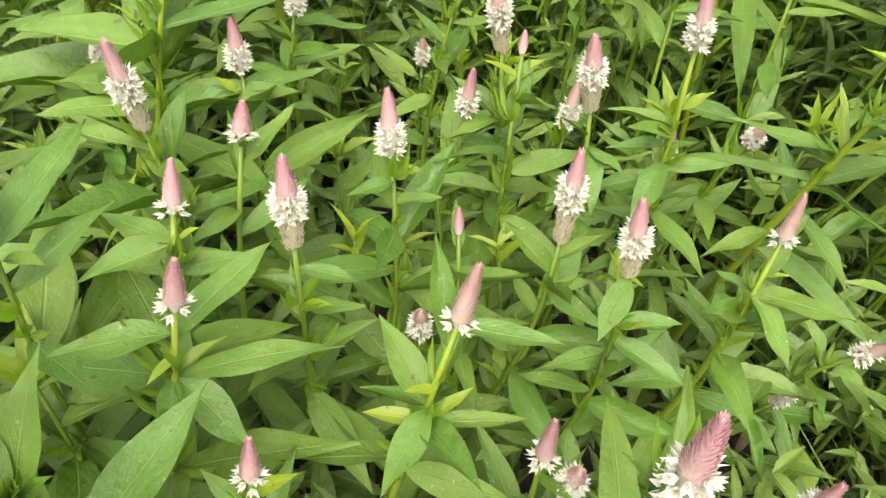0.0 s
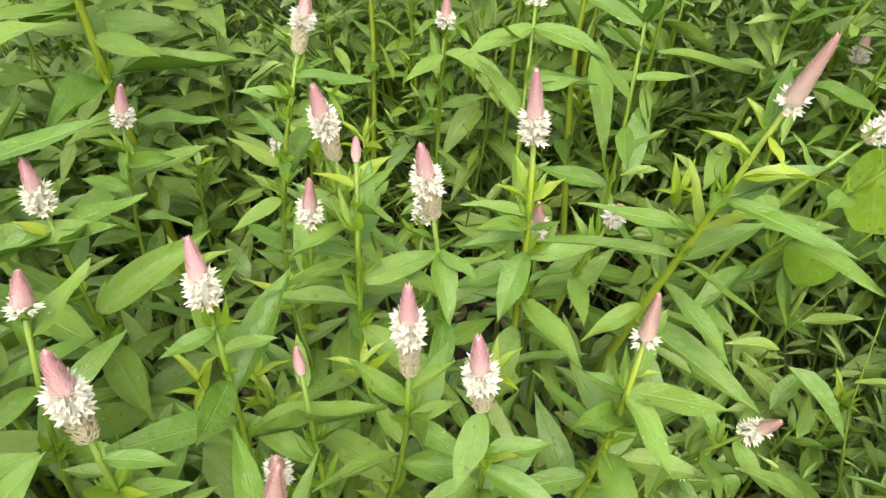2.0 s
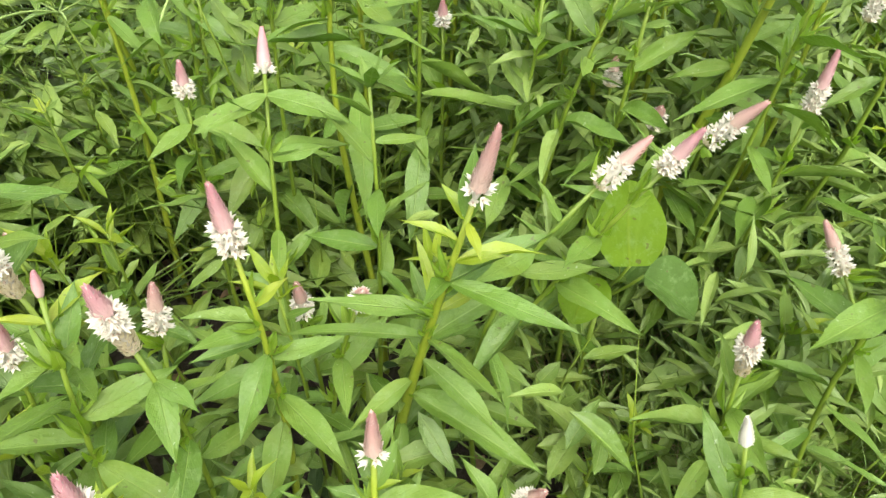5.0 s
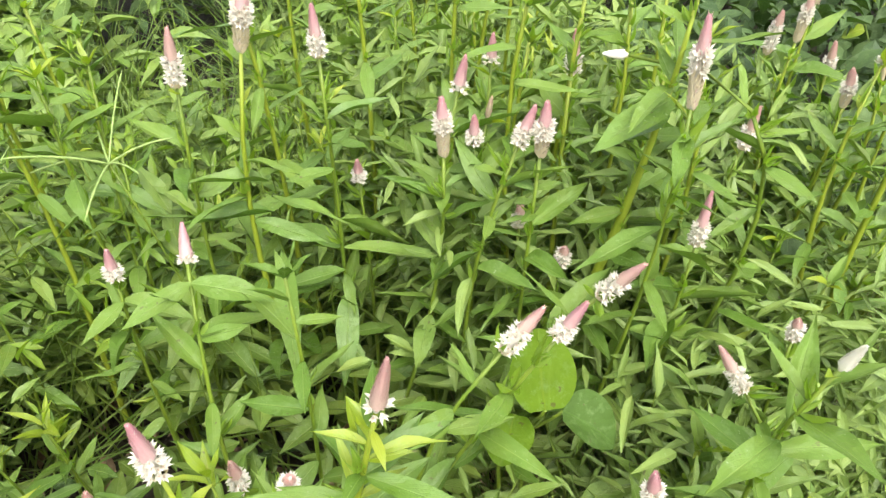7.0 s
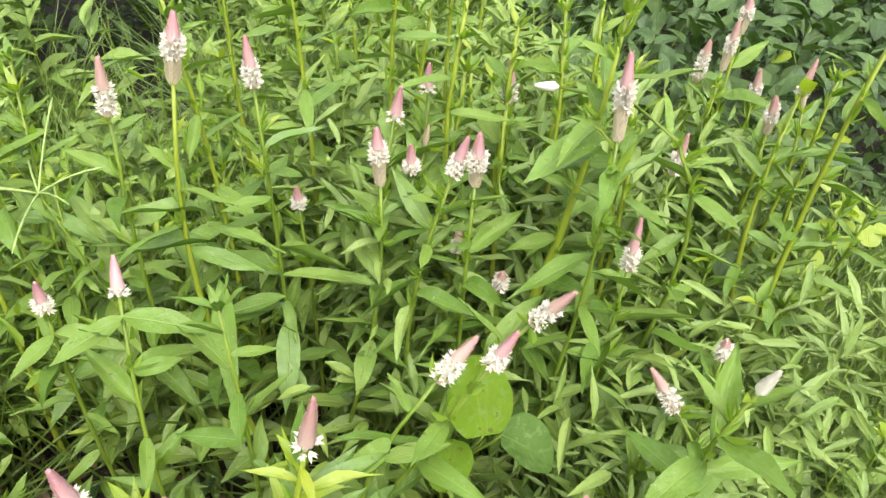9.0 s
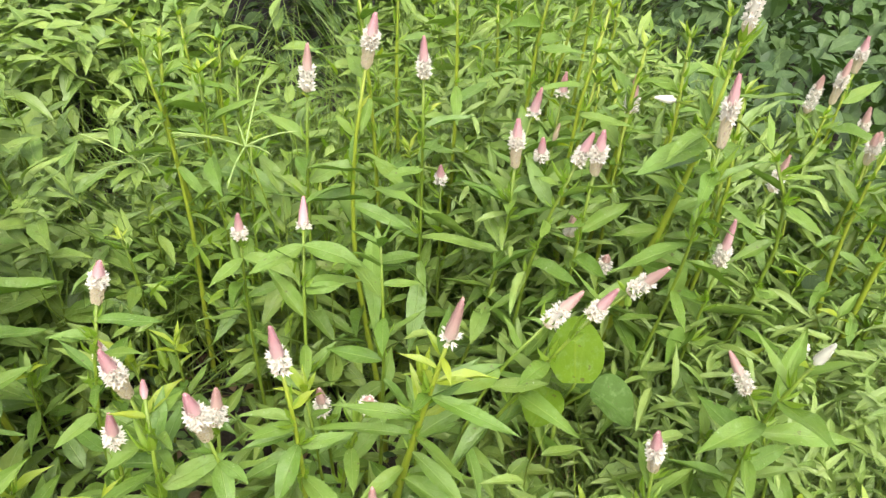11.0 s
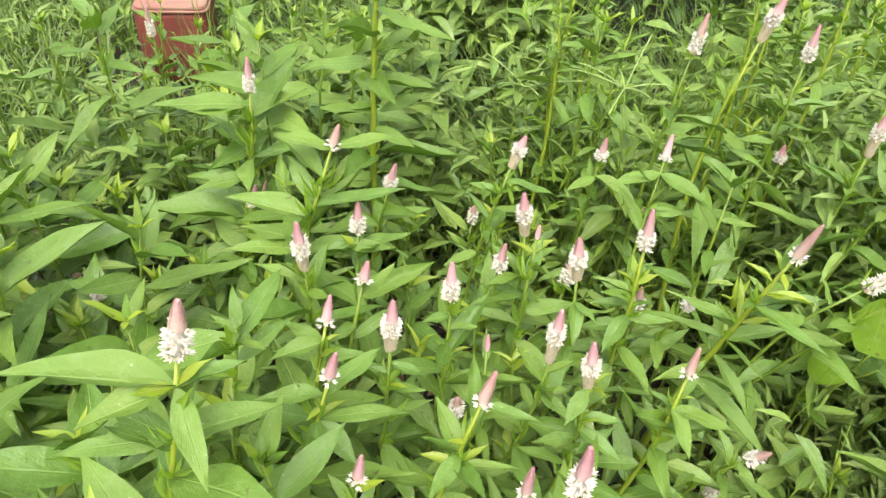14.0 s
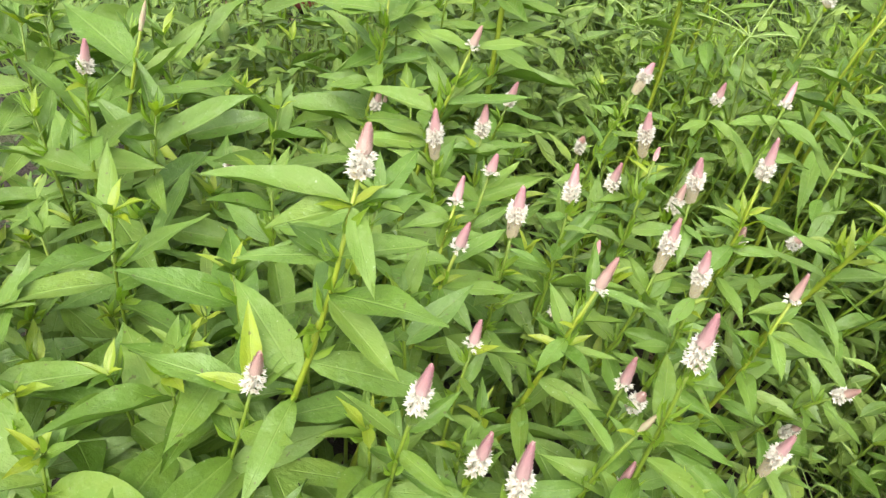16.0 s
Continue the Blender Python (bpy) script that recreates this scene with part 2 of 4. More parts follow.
def leaf_pose(base, az, elev, length, width, roll=0.0):
    """A blade's pose: its stalk at base, its tip towards az, raised by elev, turned about its length by roll (degrees)."""
    a, e, r = radians(az), radians(elev), radians(roll)
    x = Vector((math.cos(a) * math.cos(e), math.sin(a) * math.cos(e), math.sin(e)))
    y = Vector((-math.sin(a), math.cos(a), 0))
    z = x.cross(y)
    y, z = y * math.cos(r) + z * math.sin(r), z * math.cos(r) - y * math.sin(r)
    m = Matrix((x * length, y * width, z * length)).transposed().to_4x4()
    return Matrix.Translation(base) @ m


def tube(points, radii, sides=6):
    vs, fs = [], []
    for i, p in enumerate(points):
        d = (points[min(i + 1, len(points) - 1)] - points[max(i - 1, 0)]).normalized()
        a = d.orthogonal().normalized()
        b = d.cross(a)
        for k in range(sides):
            g = 2 * math.pi * k / sides
            vs.append(tuple(p + (a * math.cos(g) + b * math.sin(g)) * radii[i]))
    for i in range(len(points) - 1):
        for k in range(sides):
            q = (k + 1) % sides
            fs.append((i * sides + k, i * sides + q, (i + 1) * sides + q, (i + 1) * sides + k))
    fs.append(tuple(range(len(vs) - sides, len(vs))))
    return vs, fs


# ---- flower spikes: unit length 1, unit radius 1 ----
def scale_at(vs, fs, p, out, up, length, width, lift):
    """One pointed scale or tepal: base at p, leaning along up and outwards, with a keel."""
    side = up.cross(out).normalized()
    d = (up * (1 - lift) + out * lift).normalized()
    keel = d.cross(side).normalized()
    if keel.dot(out) < 0:
        keel = -keel
    i = len(vs)
    mid = p + d * length * 0.5
    for q in (p, mid - side * width, mid + keel * width * 0.5, mid + side * width, p + d * length):
        vs.append(tuple(q))
    fs += [(i, i + 2, i + 1), (i, i + 3, i + 2), (i + 1, i + 2, i + 4), (i + 2, i + 3, i + 4)]


def profile(h, w0):
    """The spike's radius at height h; above w0 it tapers to a point."""
    h = max(0.0, h)
    if w0 < 0.12:
        return 0.62 * min(1.0, 0.55 + 1.6 * h) * max(0.0, 1 - h ** 2.4) ** 0.8
    if h <= w0:
        return 0.40 + 0.20 * min(1.0, h / (0.6 * w0))
    g = (h - w0) / (1 - w0)
    return 0.58 * max(0.0, 1 - g ** 1.45) ** 0.85


RU = 5.2  # length over radius of the drawn spike


def spike_parts(seed, b, w, pink, count_w=26, white=WHITE):
    """Meshes of a spike: dry seed zone up to b, open white florets from b to w, closed pink bracts above. Drawn RU long, radius 1."""
    random.seed(seed)
    out = {}
    pts = [Vector((0, 0, RU * k / 6)) for k in range(7)]
    vs, fs = tube(pts, [0.85 * profile(k / 6, max(w, 0.1)) * (0.5 if k in (0, 6) else 0.8) + 0.02 for k in range(7)], 8)
    out["flower_spike"] = mesh_of("flower_spike", vs, fs, [WHITE])
    up = Vector((0, 0, 1))
    if w < 0.98:
        vs, fs = [], []
        n = int(330 * (1 - w) + 40)
        for i in range(n):
            h = w - 0.05 + (1.02 - w) * (i + 0.5) / n
            r = profile(min(h, 0.995), w)
            g = i * 2.39996 + rnd(-0.1, 0.1)
            o = Vector((math.cos(g), math.sin(g), 0))
            scale_at(vs, fs, o * r * 0.80 + up * (h * RU - 0.12), o, up, rnd(0.42, 0.58), 0.10 * (0.6 + 0.7 * r), 0.15 + 0.12 * random.random() - 0.25 * max(0, h - 0.85))
        vs2, fs2 = tube([Vector((0, 0, RU * (w - 0.03 + (1.0 - w) * k / 6))) for k in range(7)], [max(0.03, 0.86 * profile(min(w + (1 - w) * k / 6, 0.99), w)) for k in range(7)], 10)
        o = len(vs)
        vs += vs2
        fs += [tuple(q + o for q in f) for f in fs2]
        out["pink_tip"] = mesh_of("pink_tip", vs, fs, [pink])
    if w - b > 0.02 and count_w:
        vs, fs, slots = [], [], []
        for i in range(count_w):
            h = b + (w - b) * (i + 0.5) / count_w
            g = i * 2.39996 + rnd(-0.2, 0.2)
            o = (Vector((math.cos(g), math.sin(g), 0)) + up * rnd(0.1, 0.55)).normalized()
            s = o.cross(up).normalized()
            q = s.cross(o).normalized()
            p = Vector((math.cos(g), math.sin(g), 0)) * 0.42 + up * h * RU
            size = rnd(0.72, 0.92)
            for k in range(5):
                a = 2 * math.pi * k / 5 + rnd(-0.2, 0.2)
                ray_out = s * math.cos(a) + q * math.sin(a)
                n0 = len(fs)
                scale_at(vs, fs, p, ray_out, o, size * rnd(0.75, 1.0), 0.15, rnd(0.24, 0.46))
                slots += [0] * (len(fs) - n0)
            n0 = len(fs)
            for a in (0.5, 2.6, 4.7):
                ray_out = s * math.cos(a) + q * math.sin(a)
                scale_at(vs, fs, p + o * 0.12, ray_out, o, 0.34, 0.05, 0.2)
            slots += [1] * (len(fs) - n0)
        out["floret_band"] = mesh_of("floret_band", vs, fs, [white, EYE], slots=slots, smooth=False)
    if b > 0.02:
        vs, fs, slots = [], [], []
        n = int(170 * b) + 14
        for i in range(n):
            h = b * (i + 0.5) / n
            g = i * 2.39996 + rnd(-0.2, 0.2)
            o = Vector((math.cos(g), math.sin(g), 0))
            s = o.cross(up)
            p = o * (0.28 + 0.16 * min(1.0, h / (0.7 * b))) + up * (h * RU - 0.12)
            for k in (-0.5, 0.0, 0.5):
                n0 = len(fs)
                scale_at(vs, fs, p, (o + s * k).normalized(), up, rnd(0.55, 0.75), 0.12, rnd(0.30, 0.45))
                slots += [1 if random.random() < 0.03 else 0] * (len(fs) - n0)
        out["seed_zone"] = mesh_of("seed_zone", vs, fs, [BUFF, EYE], slots=slots, smooth=False)
    return out


SPIKES = {
    "A": [spike_parts(21 + k, 0.36 + 0.04 * k, 0.62 + 0.03 * k, PINK, 38) for k in range(3)],
    "B": [spike_parts(31 + k, 0.03, 0.42 + 0.05 * k, (PINK, PINK, PALE)[k], 30) for k in range(3)],
    "F": [spike_parts(35 + k, 0.0, 0.20 + 0.04 * k, PINK, 9) for k in range(2)],
    "G": [spike_parts(38 + k, 0.0, 0.18 + 0.04 * k, PALE, 8) for k in range(2)],
    "P": [spike_parts(43, 0.0, 0.02, PINK, 0)],
    "W": [spike_parts(45, 0.0, 0.2, CREAM, 0)],
    "C": [spike_parts(41 + k, 0.0, 0.02, (PALE, BUD)[k], 0) for k in range(2)],
    "D": [spike_parts(51 + k, 0.40, 0.64, (PALE, PINK)[k], 36) for k in range(2)],
    "E": [spike_parts(61 + k, 0.10, 0.72, PALE, 32) for k in range(2)],
}
SPIKE_LABEL = {
    "A": "flowering cockscomb with pink-tipped white spike and buff seed zone",
    "B": "young cockscomb plant with pink spike opening white at its base",
    "F": "cockscomb plant with pink spike and a first ring of white florets",
    "G": "cockscomb plant with pale salmon spike over a few white florets",
    "P": "cockscomb plant with one small deep pink bud",
    "W": "cockscomb plant with one plump white closed bud",
    "C": "cockscomb plant with one small pale closed bud",
    "D": "tall cockscomb with long fading pink, white and straw spike",
    "E": "cockscomb plant with short faded whitish flower head",
}
RADIUS = {"A": 0.0098, "B": 0.0094, "F": 0.0094, "G": 0.0094, "P": 0.0062, "W": 0.0085, "C": 0.0058, "D": 0.0088, "E": 0.0090}
PLANTS = []
OPEN_ROUND = ((0.470, 0.445, 0.52, 0.055), (0.53, 0.42, 0.45, 0.04), (-0.25, 0.01, 0.57, 0.05), (-0.22, -0.03, 0.62, 0.05), (-0.185, -0.08, 0.69, 0.05), (0.055, 0.148, 0.537, 0.03), (0.047, 0.115, 0.575, 0.03), (0.039, 0.083, 0.612, 0.03), (0.074, 0.074, 0.491, 0.03), (0.065, 0.047, 0.532, 0.03))  # open air round the vine leaves and the low front flowers


def add_leaf(thing, base, az, elev, length, width, roll=0.0, young=False, index=None):
    some = TENDER if young else LANCE
    me = some[random.randrange(len(some)) if index is None else index % len(some)]
    reach = base + Vector((math.cos(radians(az)), math.sin(radians(az)), 0)) * length
    for x, y, z, r in OPEN_ROUND:
        if min((base.lerp(reach, k / 3) - Vector((x, y, z))).length for k in range(1, 4)) < r:
            return None
    return part("young_leaf" if young else "leaf", me, thing, leaf_pose(base, az, elev, length, width, roll))


def stem_curve(root, top, axis, n=10):
    """Points from the root to the top, arriving along the axis."""
    reach = (top - root).length * 0.4
    c1, c2 = root + Vector((0, 0, reach)), top - axis * reach
    pts = []
    for i in range(n + 1):
        t = i / n
        pts.append(root * (1 - t) ** 3 + c1 * 3 * t * (1 - t) ** 2 + c2 * 3 * t * t * (1 - t) + top * t ** 3)
    return pts


def along(pts, z):
    for p, q in zip(pts, pts[1:]):
        if q.z >= z:
            k = (z - p.z) / max(1e-6, q.z - p.z)
            return p.lerp(q, k)
    return pts[-1].copy()


def dress(thing, pts, top_z, bare, size=1.0, low=0.10, step=0.021, shoots=0.25):
    """Leaves up a stem: small and raised near the top, long and level below, with young shoots in some axils."""
    lush = min(1.0, max(0.0, (-0.08 - pts[0].x) / 0.25)) if pts[0].y < 1.1 else 0.0  # the plants beside the path are larger
    size, step = size * (1 + 0.32 * lush), step * (1 + 0.25 * lush)
    z, az = top_z - bare, rnd(0, 360)
    while z > low:
        depth = top_z - bare - z
        grow = min(1.0, 0.38 + depth / 0.085) * (1.0 if z > 0.2 else 0.8)
        length = size * grow * rnd(0.056, 0.102)
        elev = 46 - 420 * depth if depth < 0.11 else rnd(-24, 24)
        add_leaf(thing, along(pts, z), az, elev + rnd(-12, 12), length, length * (rnd(0.20, 0.30) + 0.04 * lush), rnd(-35, 35), young=depth < 0.012 and random.random() < 0.5)
        if random.random() < shoots * (1.7 if depth < 0.14 else 0.7):
            l = rnd(0.024, 0.046) * min(size, 1.15)
            part("side_shoot", TUFTS[random.randrange(6)], thing, leaf_pose(along(pts, z + 0.004), az + rnd(-25, 25), rnd(48, 80), l, l, rnd(0, 360)))
        az += 137.5 + rnd(-18, 18)
        z -= step * rnd(0.7, 1.2) * (0.85 if depth < 0.08 else 1.15)


def celosia(stage, x, y, z, dx, dy, dz, root, bare=None, size=1.0, shoots=0.30, thick=1.0):
    """A cockscomb plant: spike base at x, y, z and its tip dx, dy, dz from there."""
    top, tip = Vector((x, y, z)), Vector((dx, dy, dz))
    length, axis = tip.length, tip.normalized()
    root = Vector((*root, 0.0))
    thing = new("cockscomb_plant")
    thing.location = root
    tagged(thing, SPIKE_LABEL[stage], "flowering plant", "cockscombs in the bed")
    pts = stem_curve(root, top, axis)
    radii = [(0.0036 - 0.0019 * i / (len(pts) - 1)) * (1 + (thick - 1) * min(1, 2.5 * (1 - i / (len(pts) - 1)))) for i in range(len(pts))]
    vs, fs = tube([p - root for p in pts], radii)
    part("stem", mesh_of("stem", vs, fs, [YSTEM if thick > 1.28 else STEM]), thing, Matrix.Translation(root))
    some = SPIKES[stage][random.randrange(len(SPIKES[stage]))]
    r = RADIUS[stage] * rnd(0.92, 1.08)
    m = Matrix.Translation(top) @ axis.to_track_quat("Z", "Y").to_matrix().to_4x4() @ Matrix.Rotation(rnd(0, 6.28), 4, "Z") @ Matrix.Diagonal((r, r, length / RU, 1))
    head = part("flower_spike", some["flower_spike"], thing, m)
    for name, me in some.items():
        if name != "flower_spike":
            part(name, me, head, m, {"pink_tip": "closed white bracts" if stage == "W" else "closed pink bracts", "floret_band": "open white tepals", "seed_zone": "straw-coloured dry florets"}[name])
    if bare is None:
        bare = rnd(0.012, 0.034) if stage in "ADE" else rnd(0.004, 0.022)
    deep = 0.06 < x < 0.46 and 0.36 < y < 0.86  # thinner leaves over the deep middle of the bed
    dress(thing, pts, z, bare, size * (0.86 if deep or y > 0.55 else 1.0), 0.27, 0.032 if deep else 0.021, shoots if thick < 1.3 else 0.45)
    PLANTS.append((x, y, z))
    return thing


def set_leaf(thing, bx, by, bz, tx, ty, tz, width, young=False):
    """A leaf from its stalk at b to its tip at t."""
    base, tip = Vector((bx, by, bz)), Vector((tx, ty, tz))
    d = tip - base
    m = leaf_pose(base, math.degrees(math.atan2(d.y, d.x)), math.degrees(math.asin(d.z / d.length)) + (3 if young else 5), d.length * 1.03, width * 0.86, rnd(-12, 12))
    some = TENDER if young else LANCE
    part("young_leaf" if young else "leaf", some[random.randrange(len(some))], thing, m)


def leafy(x, y, h, size=1.0, step=0.021, lean=0.04, thick=1.0, shoots=0.22):
    """A cockscomb shoot that has not flowered yet."""
    root = Vector((x, y, 0))
    top = Vector((x + rnd(-lean, lean), y + rnd(-lean, lean), h))
    thing = new("leafy_shoot")
    thing.location = root
    tagged(thing, "leafy green cockscomb shoot without a flower", "plant", "leafy shoots in the bed")
    pts = stem_curve(root, top, Vector((rnd(-0.2, 0.2), rnd(-0.2, 0.2), 1)).normalized(), 7)
    vs, fs = tube([p - root for p in pts], [thick * (0.0036 - 0.0021 * i / 7) if thick < 2.3 else 0.0062 - 0.0024 * i / 7 for i in range(8)], 5)
    part("stem", mesh_of("stem", vs, fs, [YSTEM if thick > 1.28 else STEM]), thing, Matrix.Translation(root))
    for j in range(4):
        l = rnd(0.025, 0.045) * size
        add_leaf(thing, pts[-1] - Vector((0, 0, 0.004)), j * 95 + rnd(-20, 20), rnd(35, 65), l, l * rnd(0.2, 0.3), rnd(-15, 15), young=random.random() < 0.55)
    dress(thing, pts, h, 0.008, size, 0.27 if h > 0.42 else 0.17, step, shoots)
    return thing


# ---- ground ----
def ground():
    n, vs, fs = 60, [], []
    grid = [math.copysign(abs(k / 30 - 1) ** 3 * 60, k / 30 - 1) if abs(k / 30 - 1) > 0.5 else (k / 30 - 1) * 15 for k in range(n + 1)]
    for gy in grid:
        for gx in grid:
            vs.append((gx, gy + 0.8, 0.035 * (noise.noise((gx * 2.3, gy * 2.3, 0)) - 0.4)))
    for j in range(n):
        for i in range(n):
            a = j * (n + 1) + i
            fs.append((a, a + 1, a + n + 2, a + n + 1))
    tagged(new("ground", mesh_of("ground", vs, fs, [SOIL])), "dark brown soil under the plants", "ground", kind="structure")


ground()

# ---- cockscombs in flower ----
random.seed(3)
it = celosia("A", -0.084, 0.262, 0.558, -0.000, 0.007, 0.061, root=(-0.102, 0.256), bare=0.050)
set_leaf(it, -0.083, 0.260, 0.542, -0.046, 0.255, 0.542, 0.013)
set_leaf(it, -0.084, 0.257, 0.510, -0.046, 0.258, 0.507, 0.016)
set_leaf(it, -0.084, 0.259, 0.526, -0.107, 0.263, 0.526, 0.010)
set_leaf(it, -0.084, 0.253, 0.465, -0.058, 0.304, 0.475, 0.021)
it = celosia("B", -0.035, 0.336, 0.565, -0.003, 0.011, 0.042, root=(-0.069, 0.332))
set_leaf(it, -0.033, 0.328, 0.532, -0.001, 0.338, 0.532, 0.014)
set_leaf(it, -0.033, 0.332, 0.548, -0.061, 0.312, 0.548, 0.013)
it = celosia("A", 0.074, 0.304, 0.528, 0.001, 0.004, 0.072, root=(-0.011, 0.319))
set_leaf(it, 0.072, 0.302, 0.482, 0.108, 0.272, 0.477, 0.018)
set_leaf(it, 0.072, 0.302, 0.482, 0.107, 0.315, 0.482, 0.013)
set_leaf(it, 0.069, 0.301, 0.453, 0.049, 0.336, 0.460, 0.013)
it = celosia("A", 0.112, 0.273, 0.535, -0.005, 0.005, 0.059, root=(0.058, 0.293), bare=0.050)
set_leaf(it, 0.112, 0.273, 0.535, 0.093, 0.235, 0.519, 0.019)
set_leaf(it, 0.114, 0.270, 0.488, 0.157, 0.271, 0.488, 0.017)
set_leaf(it, 0.114, 0.270, 0.474, 0.160, 0.240, 0.464, 0.019)
set_leaf(it, 0.114, 0.269, 0.459, 0.072, 0.255, 0.455, 0.019)
it = celosia("G", 0.009, 0.202, 0.575, 0.008, 0.006, 0.040, root=(-0.059, 0.201), bare=0.050, thick=1.50)
set_leaf(it, -0.003, 0.193, 0.511, -0.034, 0.233, 0.534, 0.023)
set_leaf(it, 0.006, 0.199, 0.559, -0.005, 0.236, 0.604, 0.016)
set_leaf(it, 0.009, 0.202, 0.575, 0.061, 0.189, 0.575, 0.015)
set_leaf(it, -0.003, 0.193, 0.511, -0.024, 0.145, 0.501, 0.022)
set_leaf(it, -0.006, 0.191, 0.495, 0.054, 0.195, 0.490, 0.013)
set_leaf(it, -0.006, 0.191, 0.495, 0.022, 0.206, 0.510, 0.010, True)
set_leaf(it, -0.006, 0.191, 0.495, -0.040, 0.194, 0.501, 0.013, True)
set_leaf(it, -0.000, 0.195, 0.526, -0.015, 0.188, 0.536, 0.008, True)
set_leaf(it, -0.006, 0.191, 0.495, -0.022, 0.180, 0.492, 0.008)
it = celosia("G", 0.216, 0.312, 0.530, 0.002, 0.006, 0.037, root=(0.173, 0.328), bare=0.046, thick=1.40)
set_leaf(it, 0.214, 0.308, 0.500, 0.234, 0.327, 0.516, 0.013)
set_leaf(it, 0.213, 0.307, 0.485, 0.273, 0.285, 0.485, 0.027)
set_leaf(it, 0.213, 0.307, 0.485, 0.230, 0.253, 0.475, 0.022)
set_leaf(it, 0.213, 0.307, 0.485, 0.228, 0.266, 0.473, 0.019)
set_leaf(it, 0.214, 0.308, 0.500, 0.230, 0.306, 0.506, 0.007, True)
set_leaf(it, 0.216, 0.312, 0.530, 0.233, 0.326, 0.543, 0.011)
set_leaf(it, 0.213, 0.307, 0.485, 0.187, 0.324, 0.485, 0.013)
it = celosia("F", -0.127, 0.198, 0.581, 0.006, 0.005, 0.032, root=(-0.220, 0.131), bare=0.050, thick=1.60)
set_leaf(it, -0.131, 0.196, 0.564, -0.189, 0.180, 0.564, 0.023)
set_leaf(it, -0.137, 0.191, 0.531, -0.214, 0.195, 0.524, 0.025)
set_leaf(it, -0.131, 0.196, 0.564, -0.088, 0.244, 0.581, 0.028)
set_leaf(it, -0.137, 0.191, 0.531, -0.091, 0.161, 0.516, 0.024)
set_leaf(it, -0.137, 0.191, 0.531, -0.133, 0.156, 0.515, 0.016)
set_leaf(it, -0.137, 0.191, 0.531, -0.054, 0.222, 0.531, 0.021)
set_leaf(it, -0.137, 0.191, 0.531, -0.117, 0.214, 0.542, 0.009, True)
set_leaf(it, -0.134, 0.193, 0.547, -0.146, 0.201, 0.556, 0.007, True)
set_leaf(it, -0.134, 0.193, 0.547, -0.141, 0.176, 0.551, 0.007, True)
it = celosia("A", -0.193, 0.346, 0.566, -0.005, 0.000, 0.064, root=(-0.186, 0.346))
set_leaf(it, -0.188, 0.346, 0.486, -0.229, 0.313, 0.477, 0.022)
set_leaf(it, -0.192, 0.346, 0.549, -0.250, 0.354, 0.549, 0.025)
it = celosia("A", 0.098, 0.406, 0.554, -0.008, 0.000, 0.060, root=(0.076, 0.403))
set_leaf(it, 0.102, 0.406, 0.522, 0.107, 0.359, 0.504, 0.021)
set_leaf(it, 0.102, 0.406, 0.522, 0.126, 0.376, 0.528, 0.015)
celosia("B", 0.098, 0.480, 0.480, 0.005, 0.009, 0.041, root=(0.088, 0.458))
it = celosia("B", 0.012, 0.459, 0.507, 0.004, 0.001, 0.040, root=(0.001, 0.457))
set_leaf(it, 0.009, 0.459, 0.478, 0.060, 0.451, 0.473, 0.022)
it = celosia("F", -0.126, 0.330, 0.578, 0.003, 0.008, 0.022, root=(-0.137, 0.296))
set_leaf(it, -0.128, 0.324, 0.562, -0.098, 0.364, 0.571, 0.021)
it = celosia("B", -0.159, 0.447, 0.544, -0.001, 0.005, 0.041, root=(-0.157, 0.436))
set_leaf(it, -0.159, 0.446, 0.528, -0.201, 0.421, 0.524, 0.021)
set_leaf(it, -0.159, 0.446, 0.528, -0.100, 0.469, 0.528, 0.027)
it = celosia("F", -0.147, 0.262, 0.580, 0.002, 0.013, 0.028, root=(-0.191, 0.236), bare=0.031, thick=1.60)
set_leaf(it, -0.148, 0.255, 0.564, -0.191, 0.229, 0.556, 0.021)
set_leaf(it, -0.148, 0.255, 0.564, -0.194, 0.271, 0.564, 0.020)
set_leaf(it, -0.150, 0.249, 0.549, -0.109, 0.259, 0.549, 0.018)
set_leaf(it, -0.148, 0.255, 0.564, -0.134, 0.261, 0.575, 0.007, True)
it = celosia("B", 0.165, 0.430, 0.593, -0.004, 0.001, 0.053, root=(0.152, 0.431), bare=0.050, thick=1.35)
set_leaf(it, 0.169, 0.429, 0.525, 0.122, 0.447, 0.525, 0.017)
set_leaf(it, 0.169, 0.428, 0.509, 0.121, 0.424, 0.505, 0.015)
set_leaf(it, 0.170, 0.428, 0.494, 0.141, 0.380, 0.473, 0.025)
set_leaf(it, 0.170, 0.428, 0.478, 0.109, 0.419, 0.467, 0.022)
set_leaf(it, 0.168, 0.429, 0.542, 0.191, 0.435, 0.558, 0.011, True)
set_leaf(it, 0.169, 0.428, 0.509, 0.163, 0.443, 0.522, 0.008, True)
set_leaf(it, 0.169, 0.428, 0.405, 0.143, 0.373, 0.377, 0.028)
set_leaf(it, 0.170, 0.428, 0.434, 0.198, 0.404, 0.427, 0.016)
it = celosia("A", 0.036, 0.462, 0.562, -0.009, -0.002, 0.061, root=(-0.049, 0.431))
set_leaf(it, 0.040, 0.462, 0.529, 0.074, 0.495, 0.546, 0.018, True)
set_leaf(it, 0.042, 0.462, 0.497, -0.001, 0.432, 0.493, 0.023)
it = celosia("G", 0.296, 0.385, 0.642, 0.008, -0.004, 0.048, root=(0.267, 0.482), bare=0.050, thick=2.00)
